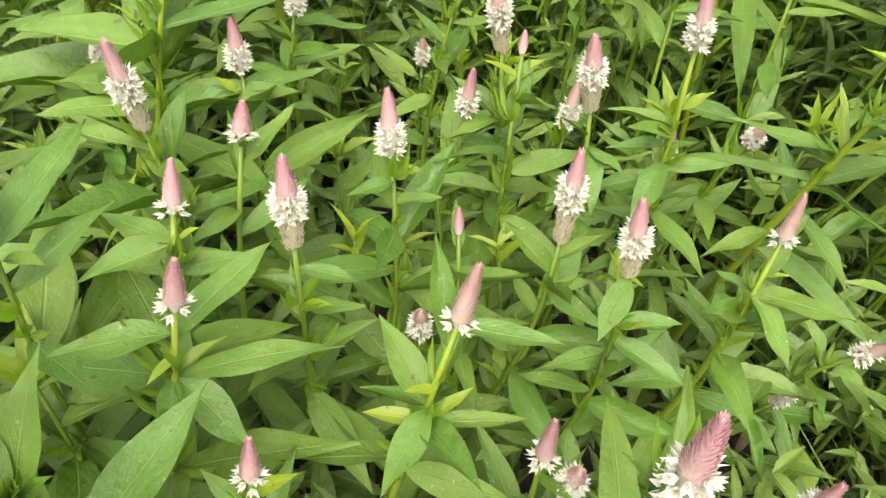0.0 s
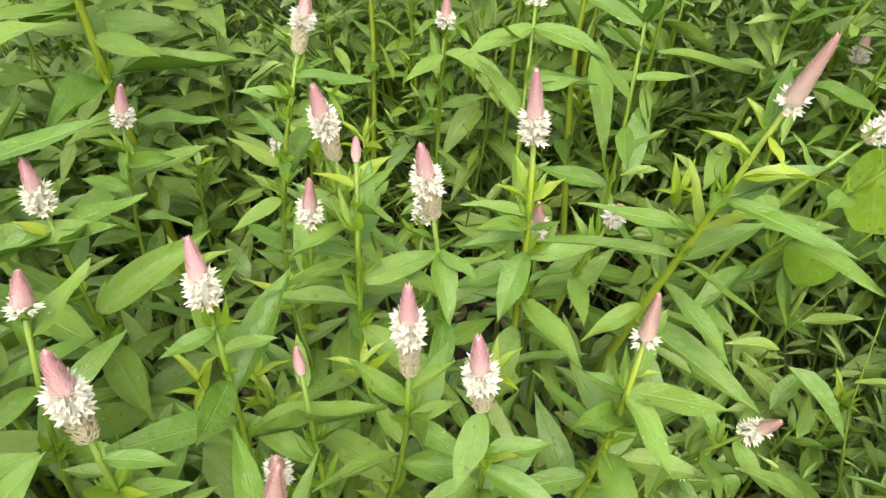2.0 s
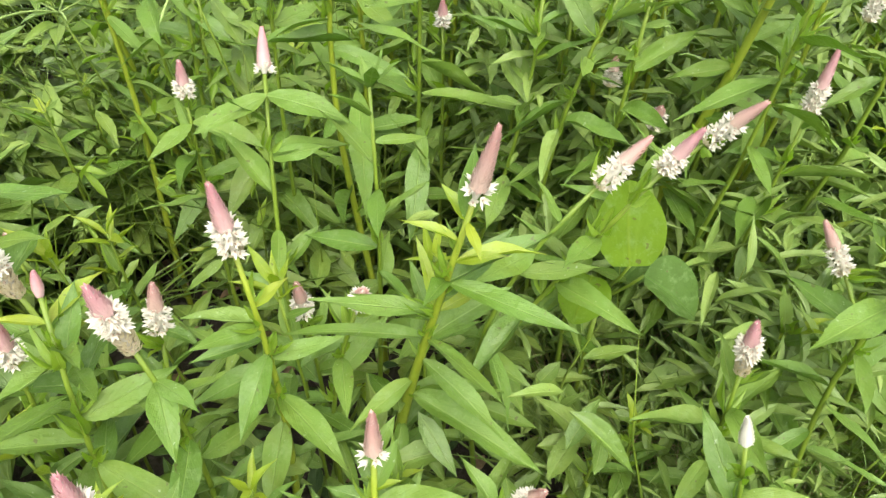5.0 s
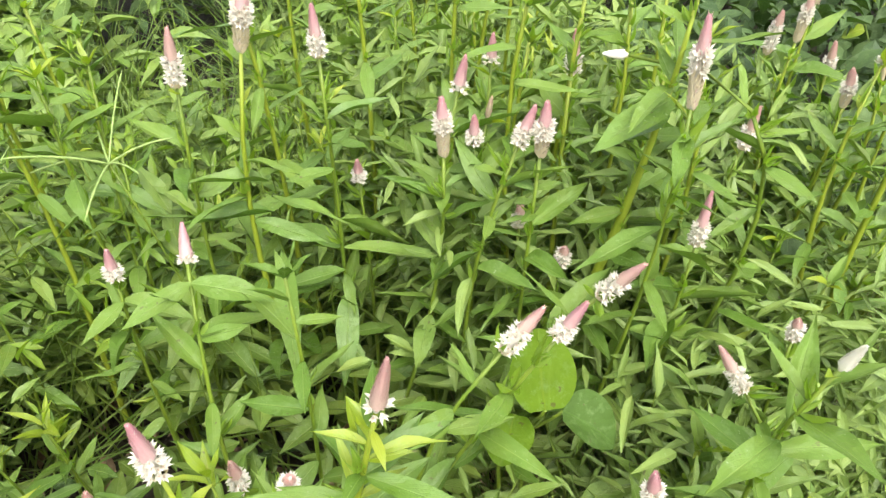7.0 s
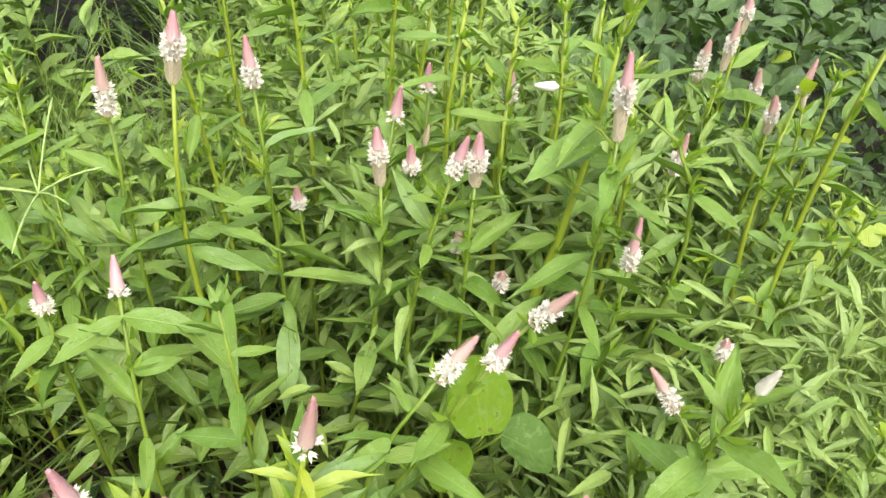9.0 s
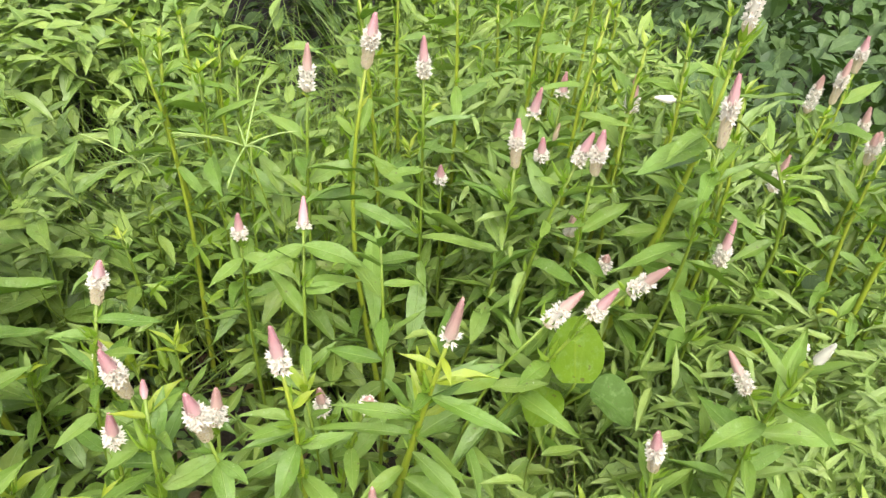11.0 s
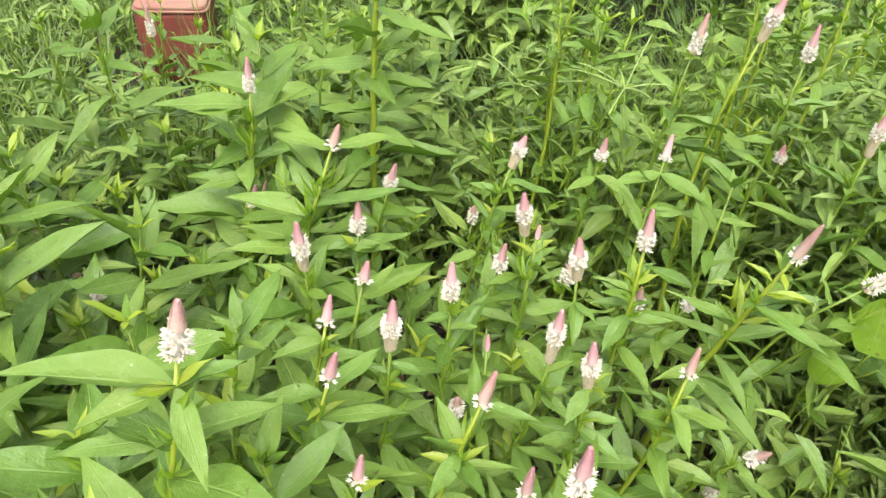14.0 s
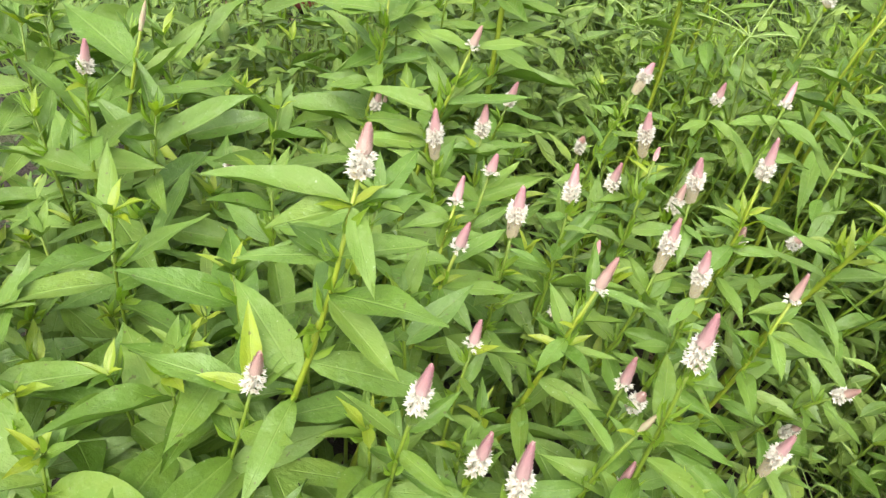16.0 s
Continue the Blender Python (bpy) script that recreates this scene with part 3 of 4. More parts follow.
set_leaf(it, 0.269, 0.421, 0.410, 0.346, 0.332, 0.389, 0.030)
set_leaf(it, 0.281, 0.397, 0.535, 0.204, 0.426, 0.535, 0.018)
set_leaf(it, 0.277, 0.402, 0.502, 0.180, 0.451, 0.492, 0.014)
set_leaf(it, 0.285, 0.392, 0.569, 0.347, 0.332, 0.561, 0.019)
set_leaf(it, 0.277, 0.402, 0.502, 0.345, 0.419, 0.514, 0.026)
set_leaf(it, 0.281, 0.397, 0.535, 0.280, 0.433, 0.571, 0.011, True)
set_leaf(it, 0.288, 0.390, 0.587, 0.343, 0.386, 0.596, 0.012, True)
set_leaf(it, 0.281, 0.397, 0.535, 0.318, 0.400, 0.548, 0.012, True)
set_leaf(it, 0.293, 0.386, 0.623, 0.303, 0.409, 0.659, 0.015)
set_leaf(it, 0.293, 0.386, 0.623, 0.291, 0.358, 0.623, 0.008, True)
set_leaf(it, 0.274, 0.408, 0.470, 0.320, 0.346, 0.442, 0.022)
set_leaf(it, 0.285, 0.392, 0.569, 0.355, 0.396, 0.575, 0.022)
set_leaf(it, 0.293, 0.386, 0.623, 0.284, 0.404, 0.640, 0.009, True)
set_leaf(it, 0.291, 0.388, 0.605, 0.259, 0.405, 0.617, 0.010, True)
set_leaf(it, 0.288, 0.390, 0.587, 0.318, 0.379, 0.598, 0.011, True)
celosia("B", 0.425, 0.459, 0.556, 0.031, -0.005, 0.042, root=(0.366, 0.469))
celosia("B", 0.460, 0.437, 0.579, 0.016, -0.008, 0.040, root=(0.340, 0.521))
celosia("B", 0.525, 0.474, 0.564, 0.022, -0.021, 0.047, root=(0.486, 0.512))
celosia("A", 0.498, 0.331, 0.461, -0.008, 0.003, 0.061, root=(0.511, 0.326))
it = celosia("B", 0.315, 0.306, 0.415, 0.012, -0.009, 0.031, root=(0.279, 0.333))
set_leaf(it, 0.311, 0.309, 0.404, 0.325, 0.272, 0.389, 0.018)
set_leaf(it, 0.280, 0.333, 0.281, 0.307, 0.293, 0.273, 0.020)
it = celosia("E", 0.317, 0.346, 0.274, 0.009, -0.008, 0.041, root=(0.295, 0.366))
set_leaf(it, 0.312, 0.351, 0.251, 0.384, 0.342, 0.245, 0.028)
set_leaf(it, 0.317, 0.346, 0.274, 0.330, 0.301, 0.257, 0.015)
celosia("B", 0.084, 0.099, 0.624, -0.002, 0.001, 0.057, root=(0.089, 0.098))
celosia("F", 0.063, 0.179, 0.480, 0.001, 0.003, 0.042, root=(0.062, 0.172))
celosia("D", 0.223, 0.169, 0.420, 0.001, -0.002, 0.075, root=(0.221, 0.171))
celosia("F", -0.089, 0.142, 0.517, 0.002, 0.009, 0.029, root=(-0.096, 0.112))
it = celosia("B", -0.188, 0.083, 0.731, 0.002, 0.012, 0.039, root=(-0.324, 0.015), bare=0.050, thick=1.60)
set_leaf(it, -0.189, 0.076, 0.710, -0.297, 0.062, 0.710, 0.032)
set_leaf(it, -0.193, 0.064, 0.669, -0.270, 0.043, 0.662, 0.022)
set_leaf(it, -0.189, 0.076, 0.710, -0.157, 0.030, 0.671, 0.021)
set_leaf(it, -0.198, 0.054, 0.630, -0.128, 0.018, 0.602, 0.028)
set_leaf(it, -0.189, 0.076, 0.710, -0.172, 0.090, 0.729, 0.011, True)
set_leaf(it, -0.189, 0.076, 0.710, -0.210, 0.059, 0.717, 0.012, True)
set_leaf(it, -0.189, 0.076, 0.710, -0.149, 0.096, 0.714, 0.018)
set_leaf(it, -0.193, 0.064, 0.669, -0.239, 0.071, 0.677, 0.020)
set_leaf(it, -0.189, 0.076, 0.710, -0.237, 0.040, 0.699, 0.026)
set_leaf(it, -0.193, 0.064, 0.669, -0.134, 0.106, 0.663, 0.028)
it = celosia("B", -0.253, 0.019, 0.530, 0.008, 0.006, 0.046, root=(-0.344, -0.062), bare=0.030)
set_leaf(it, -0.253, 0.019, 0.530, -0.271, 0.063, 0.587, 0.022, True)
set_leaf(it, -0.253, 0.019, 0.530, -0.295, 0.011, 0.546, 0.019, True)
set_leaf(it, -0.253, 0.019, 0.530, -0.356, 0.012, 0.530, 0.034)
set_leaf(it, -0.253, 0.019, 0.530, -0.220, 0.069, 0.541, 0.025)
set_leaf(it, -0.253, 0.019, 0.530, -0.246, 0.102, 0.530, 0.034)
set_leaf(it, -0.253, 0.019, 0.530, -0.288, 0.077, 0.530, 0.029)
celosia("B", -0.109, 0.002, 0.600, 0.007, 0.001, 0.055, root=(-0.120, -0.000))
celosia("B", -0.055, 0.027, 0.500, 0.005, -0.000, 0.062, root=(-0.062, 0.027))
celosia("B", -0.018, 0.008, 0.520, -0.002, 0.000, 0.075, root=(-0.016, 0.007))
celosia("F", 0.084, 0.101, 0.420, 0.000, -0.000, 0.054, root=(0.083, 0.101))
it = celosia("A", 0.010, 0.558, 0.589, 0.012, 0.009, 0.042, root=(-0.016, 0.538))
set_leaf(it, 0.001, 0.552, 0.556, -0.040, 0.555, 0.556, 0.017)
set_leaf(it, 0.005, 0.555, 0.573, 0.068, 0.532, 0.573, 0.021)
it = celosia("B", 0.142, 0.725, 0.514, 0.002, 0.000, 0.037, root=(0.138, 0.724))
set_leaf(it, 0.141, 0.725, 0.484, 0.100, 0.685, 0.474, 0.024)
set_leaf(it, 0.141, 0.725, 0.484, 0.202, 0.676, 0.470, 0.031)
it = celosia("F", 0.212, 0.645, 0.575, 0.005, 0.018, 0.031, root=(0.198, 0.594))
set_leaf(it, 0.210, 0.636, 0.560, 0.147, 0.614, 0.548, 0.028)
set_leaf(it, 0.210, 0.636, 0.560, 0.271, 0.597, 0.554, 0.031)
set_leaf(it, 0.204, 0.615, 0.517, 0.271, 0.621, 0.505, 0.029)
it = celosia("A", 0.457, 0.646, 0.620, -0.002, 0.001, 0.062, root=(0.388, 0.675))
set_leaf(it, 0.458, 0.645, 0.566, 0.424, 0.696, 0.566, 0.015)
set_leaf(it, 0.458, 0.645, 0.584, 0.502, 0.646, 0.591, 0.013)
set_leaf(it, 0.444, 0.651, 0.409, 0.405, 0.603, 0.380, 0.027)
celosia("B", 0.506, 0.595, 0.650, 0.010, -0.006, 0.040, root=(0.482, 0.611))
it = celosia("A", 0.523, 0.584, 0.640, 0.001, -0.001, 0.055, root=(0.520, 0.586))
set_leaf(it, 0.522, 0.585, 0.603, 0.551, 0.582, 0.608, 0.012)
set_leaf(it, 0.522, 0.585, 0.603, 0.498, 0.614, 0.606, 0.013)
it = celosia("D", 0.620, 0.519, 0.700, -0.003, 0.003, 0.078, root=(0.590, 0.549))
set_leaf(it, 0.621, 0.518, 0.679, 0.565, 0.463, 0.665, 0.019)
celosia("B", 0.816, 0.620, 0.550, 0.003, -0.004, 0.055, root=(0.810, 0.627))
celosia("B", 0.678, 0.523, 0.530, -0.000, 0.000, 0.066, root=(0.668, 0.534))
celosia("B", 0.677, 0.411, 0.430, -0.022, 0.028, 0.046, root=(0.715, 0.363))
celosia("W", 0.610, 0.313, 0.605, 0.003, -0.006, 0.030, root=(0.627, 0.275))
celosia("E", 0.768, 0.442, 0.430, -0.001, 0.002, 0.031, root=(0.772, 0.435))
it = celosia("A", 0.302, 0.725, 0.720, 0.012, 0.000, 0.060, root=(0.318, 0.716), bare=0.050, thick=1.40)
set_leaf(it, 0.304, 0.722, 0.567, 0.361, 0.654, 0.567, 0.019)
set_leaf(it, 0.304, 0.722, 0.549, 0.217, 0.722, 0.549, 0.017)
set_leaf(it, 0.304, 0.722, 0.496, 0.274, 0.574, 0.448, 0.028)
set_leaf(it, 0.304, 0.722, 0.586, 0.233, 0.734, 0.592, 0.018)
it = celosia("B", 0.371, 0.735, 0.697, -0.001, 0.000, 0.050, root=(0.366, 0.736), bare=0.050)
set_leaf(it, 0.370, 0.719, 0.480, 0.477, 0.641, 0.469, 0.027)
set_leaf(it, 0.370, 0.719, 0.415, 0.335, 0.630, 0.360, 0.032)
set_leaf(it, 0.369, 0.719, 0.585, 0.316, 0.717, 0.580, 0.019)
set_leaf(it, 0.368, 0.719, 0.642, 0.432, 0.720, 0.647, 0.016)
set_leaf(it, 0.370, 0.719, 0.447, 0.287, 0.725, 0.433, 0.028)
celosia("B", 0.246, 0.808, 0.658, 0.005, 0.002, 0.058, root=(0.234, 0.800))
celosia("F", 0.491, 0.689, 0.660, 0.006, -0.003, 0.036, root=(0.476, 0.697))
celosia("F", 0.547, 0.729, 0.660, 0.001, -0.000, 0.031, root=(0.545, 0.730))
celosia("B", 0.655, 0.737, 0.620, -0.002, 0.001, 0.052, root=(0.659, 0.735))
celosia("C", 0.526, 0.692, 0.620, 0.003, -0.002, 0.025, root=(0.515, 0.698))
celosia("B", 0.500, 0.668, 0.610, -0.001, 0.000, 0.032, root=(0.503, 0.667))
celosia("B", 0.411, 0.776, 0.520, -0.001, 0.000, 0.029, root=(0.414, 0.775))
celosia("B", 0.550, 0.651, 0.498, 0.008, 0.014, 0.026, root=(0.524, 0.604))
celosia("E", 0.572, 0.597, 0.480, 0.002, -0.002, 0.027, root=(0.563, 0.604))
celosia("B", 1.045, 0.716, 0.550, -0.002, 0.002, 0.045, root=(1.000, 0.690), thick=1.3)
celosia("D", 0.945, 0.700, 0.620, 0.001, -0.002, 0.066, root=(0.985, 0.695), thick=1.3)
celosia("D", 1.011, 0.743, 0.640, -0.000, 0.000, 0.054, root=(0.992, 0.702), thick=1.3)
it = celosia("E", 0.642, 0.561, 0.800, 0.004, 0.001, 0.070, root=(0.573, 0.621), thick=2.40)
set_leaf(it, 0.642, 0.561, 0.686, 0.541, 0.533, 0.668, 0.034)
set_leaf(it, 0.642, 0.561, 0.686, 0.633, 0.596, 0.730, 0.017)
set_leaf(it, 0.641, 0.562, 0.665, 0.557, 0.559, 0.650, 0.031)
celosia("D", 0.943, 0.608, 0.580, -0.002, 0.003, 0.045, root=(0.978, 0.680), thick=1.3)
it = celosia("B", -0.345, 0.621, 0.611, 0.001, 0.001, 0.048, root=(-0.435, 0.574), bare=0.050, thick=1.80)
set_leaf(it, -0.345, 0.621, 0.592, -0.458, 0.574, 0.592, 0.051)
set_leaf(it, -0.346, 0.620, 0.574, -0.290, 0.684, 0.589, 0.033)
set_leaf(it, -0.345, 0.621, 0.592, -0.450, 0.583, 0.583, 0.047)
set_leaf(it, -0.347, 0.620, 0.557, -0.313, 0.732, 0.612, 0.053)
set_leaf(it, -0.369, 0.608, 0.402, -0.525, 0.570, 0.402, 0.058)
set_leaf(it, -0.356, 0.615, 0.476, -0.422, 0.568, 0.476, 0.034)
set_leaf(it, -0.352, 0.617, 0.507, -0.262, 0.662, 0.525, 0.036)
celosia("B", -0.770, 1.155, 0.400, -0.002, -0.001, 0.066, root=(-0.766, 1.157))
it = celosia("G", -0.190, 0.458, 0.650, 0.007, 0.007, 0.026, root=(-0.268, 0.418), bare=0.050, thick=1.50)
set_leaf(it, -0.190, 0.458, 0.650, -0.261, 0.458, 0.650, 0.030)
set_leaf(it, -0.190, 0.458, 0.650, -0.119, 0.488, 0.664, 0.024)
set_leaf(it, -0.209, 0.442, 0.580, -0.105, 0.474, 0.589, 0.027)
set_leaf(it, -0.213, 0.438, 0.563, -0.316, 0.449, 0.563, 0.035)
set_leaf(it, -0.224, 0.430, 0.514, -0.114, 0.443, 0.514, 0.032)
set_leaf(it, -0.221, 0.432, 0.530, -0.310, 0.457, 0.522, 0.033)
set_leaf(it, -0.200, 0.449, 0.614, -0.266, 0.501, 0.629, 0.027)
celosia("C", -0.341, 0.613, 0.440, 0.006, 0.003, 0.031, root=(-0.359, 0.605))
celosia("B", -0.345, 0.582, 0.450, 0.007, 0.004, 0.035, root=(-0.365, 0.570))
it = celosia("B", -0.152, 0.604, 0.500, 0.008, 0.002, 0.038, root=(-0.180, 0.595))
set_leaf(it, -0.163, 0.601, 0.444, -0.091, 0.630, 0.444, 0.032)
set_leaf(it, -0.165, 0.600, 0.430, -0.215, 0.620, 0.430, 0.022)
celosia("E", -0.034, 0.663, 0.410, 0.001, 0.000, 0.033, root=(-0.037, 0.663))
celosia("B", -0.561, 0.264, 0.620, 0.005, 0.005, 0.038, root=(-0.574, 0.251))
celosia("E", -0.489, 0.402, 0.406, -0.000, -0.000, 0.031, root=(-0.488, 0.403))
it = celosia("C", -0.613, 0.432, 0.580, 0.009, 0.008, 0.037, root=(-0.673, 0.375), bare=0.050, thick=1.80)
set_leaf(it, -0.625, 0.422, 0.531, -0.765, 0.482, 0.558, 0.065)
set_leaf(it, -0.635, 0.414, 0.486, -0.516, 0.509, 0.499, 0.038)
set_leaf(it, -0.640, 0.408, 0.456, -0.764, 0.442, 0.456, 0.054)
set_leaf(it, -0.646, 0.404, 0.428, -0.705, 0.293, 0.417, 0.053)
set_leaf(it, -0.666, 0.384, 0.268, -0.791, 0.396, 0.246, 0.054)
set_leaf(it, -0.661, 0.389, 0.320, -0.601, 0.495, 0.331, 0.051)
set_leaf(it, -0.648, 0.402, 0.414, -0.543, 0.368, 0.454, 0.036, True)
set_leaf(it, -0.669, 0.380, 0.214, -0.772, 0.292, 0.178, 0.059)
set_leaf(it, -0.662, 0.388, 0.307, -0.647, 0.473, 0.357, 0.040, True)
celosia("C", 0.075, 0.105, 0.515, 0.008, 0.004, 0.026, root=(0.055, 0.095))
celosia("E", 0.077, 0.169, 0.460, 0.006, 0.002, 0.028, root=(0.057, 0.169))
it = celosia("G", 0.940, 0.583, 0.645, 0.012, 0.004, 0.038, root=(0.995, 0.560), bare=0.05, size=0.9, thick=1.6)
set_leaf(it, 0.942, 0.582, 0.640, 0.915, 0.560, 0.690, 0.020, True)
set_leaf(it, 0.950, 0.580, 0.560, 1.020, 0.540, 0.575, 0.018)
celosia("P", 0.010, 0.323, 0.511, -0.001, 0.006, 0.018, root=(0.014, 0.289))
celosia("P", 0.050, 0.452, 0.568, 0.001, 0.007, 0.015, root=(0.045, 0.411))
celosia("B", 0.203, 0.511, 0.424, -0.002, 0.001, 0.040, root=(0.207, 0.509))
celosia("E", 0.237, 0.445, 0.500, 0.005, -0.003, 0.020, root=(0.212, 0.458))
celosia("E", -0.014, 0.300, 0.420, 0.001, 0.000, 0.033, root=(-0.018, 0.300))
celosia("C", 0.666, 0.608, 0.620, 0.001, -0.001, 0.019, root=(0.659, 0.614))
celosia("W", 0.464, 0.278, 0.465, -0.005, 0.007, 0.029, root=(0.481, 0.255))
celosia("W", 0.630, 0.620, 0.700, -0.018, 0.014, -0.001, root=(0.710, 0.561))
celosia("C", 0.672, 0.612, 0.620, 0.001, -0.001, 0.020, root=(0.665, 0.618))
celosia("E", 0.960, 0.749, 0.580, 0.003, -0.003, 0.058, root=(0.980, 0.705), thick=1.3)
celosia("E", 1.007, 0.653, 0.550, -0.002, 0.002, 0.044, root=(0.998, 0.684), thick=1.3)
celosia("C", 1.002, 0.614, 0.600, -0.005, 0.007, 0.038, root=(0.990, 0.676), thick=1.3)


def scatter(name, kind, mat, spots_list, label, category, n=4):
    """Many small blades joined in one sheet of undergrowth. spots_list yields pose matrices."""
    vs, fs, uvs = [], [], []
    shapes = [blade(kind, n, rnd(0.0, 0.5 if kind == "grass" else 0.3), rnd(0.15, 0.9), rnd(0, 0.1), rnd(0, 6), rnd(-0.15, 0.15)) for _ in range(10)]
    arrays = [(np.array(v), f, u) for v, f, u in shapes]
    total = 0
    blocks = []
    for m in spots_list:
        v, f, u = arrays[random.randrange(10)]
        mm = np.array(m)
        blocks.append(v @ mm[:3, :3].T + mm[:3, 3])
        fs.extend([tuple(q + total for q in g) for g in f])
        uvs.extend(u)
        total += len(v)
    me = mesh_of(name, np.concatenate(blocks).tolist(), fs, [mat], uvs)
    return tagged(new(name, me), label, category, kind="stuff")


# ---- leafy shoots between the flowers ----
random.seed(5)
for x, y, h in ((-0.42, -0.07, 0.46), (-0.31, -0.09, 0.44), (-0.52, 0.0, 0.50), (-0.20, -0.07, 0.42), (-0.62, 0.10, 0.5)):
    leafy(x, y, h, 1.2, 0.021, 0.02)
spots = []
tries = 0
while len(spots) < 165 and tries < 20000:
    tries += 1
    x, y = rnd(-0.95, 1.15), rnd(-0.02, 1.35)
    if min([(x - a) ** 2 + (y - b) ** 2 for a, b in spots] or [9]) < 0.066 ** 2:
        continue
    if x > 0.5 and y < 0.55 and random.random() < 0.75:
        continue
    if (-0.2 < x < 0.04 and y > 0.98) or (0.2 < x < 0.38 and y > 1.05):
        continue
    near = sorted(((x - a) ** 2 + (y - b) ** 2, c) for a, b, c in PLANTS)[:4]
    if near[0][0] < 0.03 ** 2:
        continue
    z = sum(c for _, c in near) / 4
    h = z - rnd(0.10, 0.26)
    if y > 1.0:
        h = rnd(0.3, 0.5)
    if 0.0 < x < 0.5 and 0.36 < y < 0.9:
        h -= 0.16
    spots.append((x, y))
    leafy(x, y, max(0.16, h), rnd(0.9, 1.15) if y < 0.95 else rnd(0.65, 0.9), 0.021 if y < 0.6 else 0.025)

# large leafy plants beside the path
it = leafy(-0.213, 0.215, 0.61, 1.0, 0.02, 0.0)
set_leaf(it, -0.213, 0.215, 0.60, -0.200, 0.302, 0.605, 0.030)
set_leaf(it, -0.213, 0.215, 0.59, -0.182, 0.203, 0.60, 0.012)
it = leafy(-0.149, 0.093, 0.61, 0.9, 0.022, 0.0)
set_leaf(it, -0.149, 0.093, 0.60, -0.146, 0.133, 0.645, 0.020)
for x, y, h, size in ((-0.30, 0.13, 0.56, 1.2), (-0.36, 0.27, 0.55, 1.2), (-0.44, 0.12, 0.57, 1.25), (-0.24, 0.22, 0.50, 1.15), (-0.52, 0.30, 0.56, 1.2), (-0.17, 0.03, 0.52, 1.1), (-0.35, 0.02, 0.50, 1.2), (-0.42, 0.42, 0.52, 1.1), (-0.07, 0.06, 0.46, 1.0), (0.03, 0.03, 0.43, 1.0), (0.16, 0.10, 0.42, 1.0)):
    leafy(x, y, h, size, 0.019, 0.02)
for k in range(13):
    leafy(rnd(-0.85, -0.22), rnd(0.5, 0.95), rnd(0.44, 0.62), rnd(1.0, 1.2), 0.021, 0.03)
for k in range(8):
    leafy(rnd(-0.95, -0.55), rnd(0.2, 0.6), rnd(0.42, 0.56), rnd(1.0, 1.25), 0.021, 0.03)
for k in range(16):
    leafy(rnd(-0.95, -0.38), rnd(0.0, 0.45), rnd(0.36, 0.5), rnd(1.0, 1.2), 0.022, 0.03)
for x, y, h in ((0.43, 0.37, 0.27), (0.50, 0.40, 0.30), (0.47, 0.30, 0.25), (0.56, 0.36, 0.28), (0.53, 0.27, 0.24), (0.60, 0.44, 0.30)):
    leafy(x, y, h, 0.85, 0.019, 0.02)
# the tall thick-stemmed shoot
it = leafy(-0.195, 0.745, 0.84, 1.1, 0.019, 0.0, 2.6, 0.6)
set_leaf(it, -0.195, 0.745, 0.674, -0.088, 0.704, 0.674, 0.028)
set_leaf(it, -0.195, 0.745, 0.583, -0.107, 0.728, 0.583, 0.029)
set_leaf(it, -0.195, 0.745, 0.541, -0.249, 0.696, 0.541, 0.026)
set_leaf(it, -0.195, 0.745, 0.533, -0.126, 0.797, 0.548, 0.031)
set_leaf(it, -0.195, 0.745, 0.466, -0.066, 0.727, 0.466, 0.028)
set_leaf(it, -0.195, 0.745, 0.508, -0.288, 0.751, 0.516, 0.031)
set_leaf(it, -0.195, 0.745, 0.591, -0.252, 0.760, 0.596, 0.025)
set_leaf(it, -0.195, 0.745, 0.632, -0.144, 0.794, 0.658, 0.025)
set_leaf(it, -0.195, 0.745, 0.416, -0.257, 0.704, 0.410, 0.036)
set_leaf(it, -0.195, 0.745, 0.657, -0.242, 0.703, 0.663, 0.024)
set_leaf(it, -0.195, 0.745, 0.408, -0.106, 0.727, 0.400, 0.037)
leafy(-0.33, 0.70, 0.66, 1.1, 0.019, 0.02)
# thin tall shoots behind
for k in range(24):
    leafy(rnd(0.38, 0.9) if k % 3 else rnd(0.05, 0.2), rnd(0.8, 1.3), rnd(0.50, 0.72), rnd(0.7, 0.95), 0.024, 0.05, rnd(0.9, 1.6), 0.55)
for x, y, h, size in ((0.458, 0.90, 0.80, 0.9), (0.335, 0.85, 0.76, 0.9), (0.575, 0.80, 0.82, 0.85), (0.43, 1.02, 0.78, 0.85), (0.64, 0.86, 0.80, 0.8), (0.70, 0.74, 0.72, 0.8)):
    leafy(x, y, h, size, 0.026, 0.02, 1.3, 0.6)
leafy(0.27, 0.56, 0.60, 0.95, 0.026, 0.02, 1.0, 0.3)
for k in range(12):
    leafy(rnd(0.52, 0.86), rnd(0.60, 0.95), rnd(0.60, 0.80), rnd(0.65, 0.8), 0.030, 0.04, rnd(1.29, 1.5), 0.8)
leafy(0.955, 0.515, 0.76, 0.85, 0.030, 0.01, 1.7, 0.6)
leafy(1.08, 0.60, 0.62, 0.8, 0.028, 0.03, 1.3, 0.6)
for k in range(9):
    leafy(rnd(0.78, 1.15), rnd(0.52, 0.85), rnd(0.34, 0.56), rnd(0.7, 0.9), 0.024, 0.06, rnd(0.9, 1.5), 0.45)

# ---- undergrowth ----
random.seed(6)


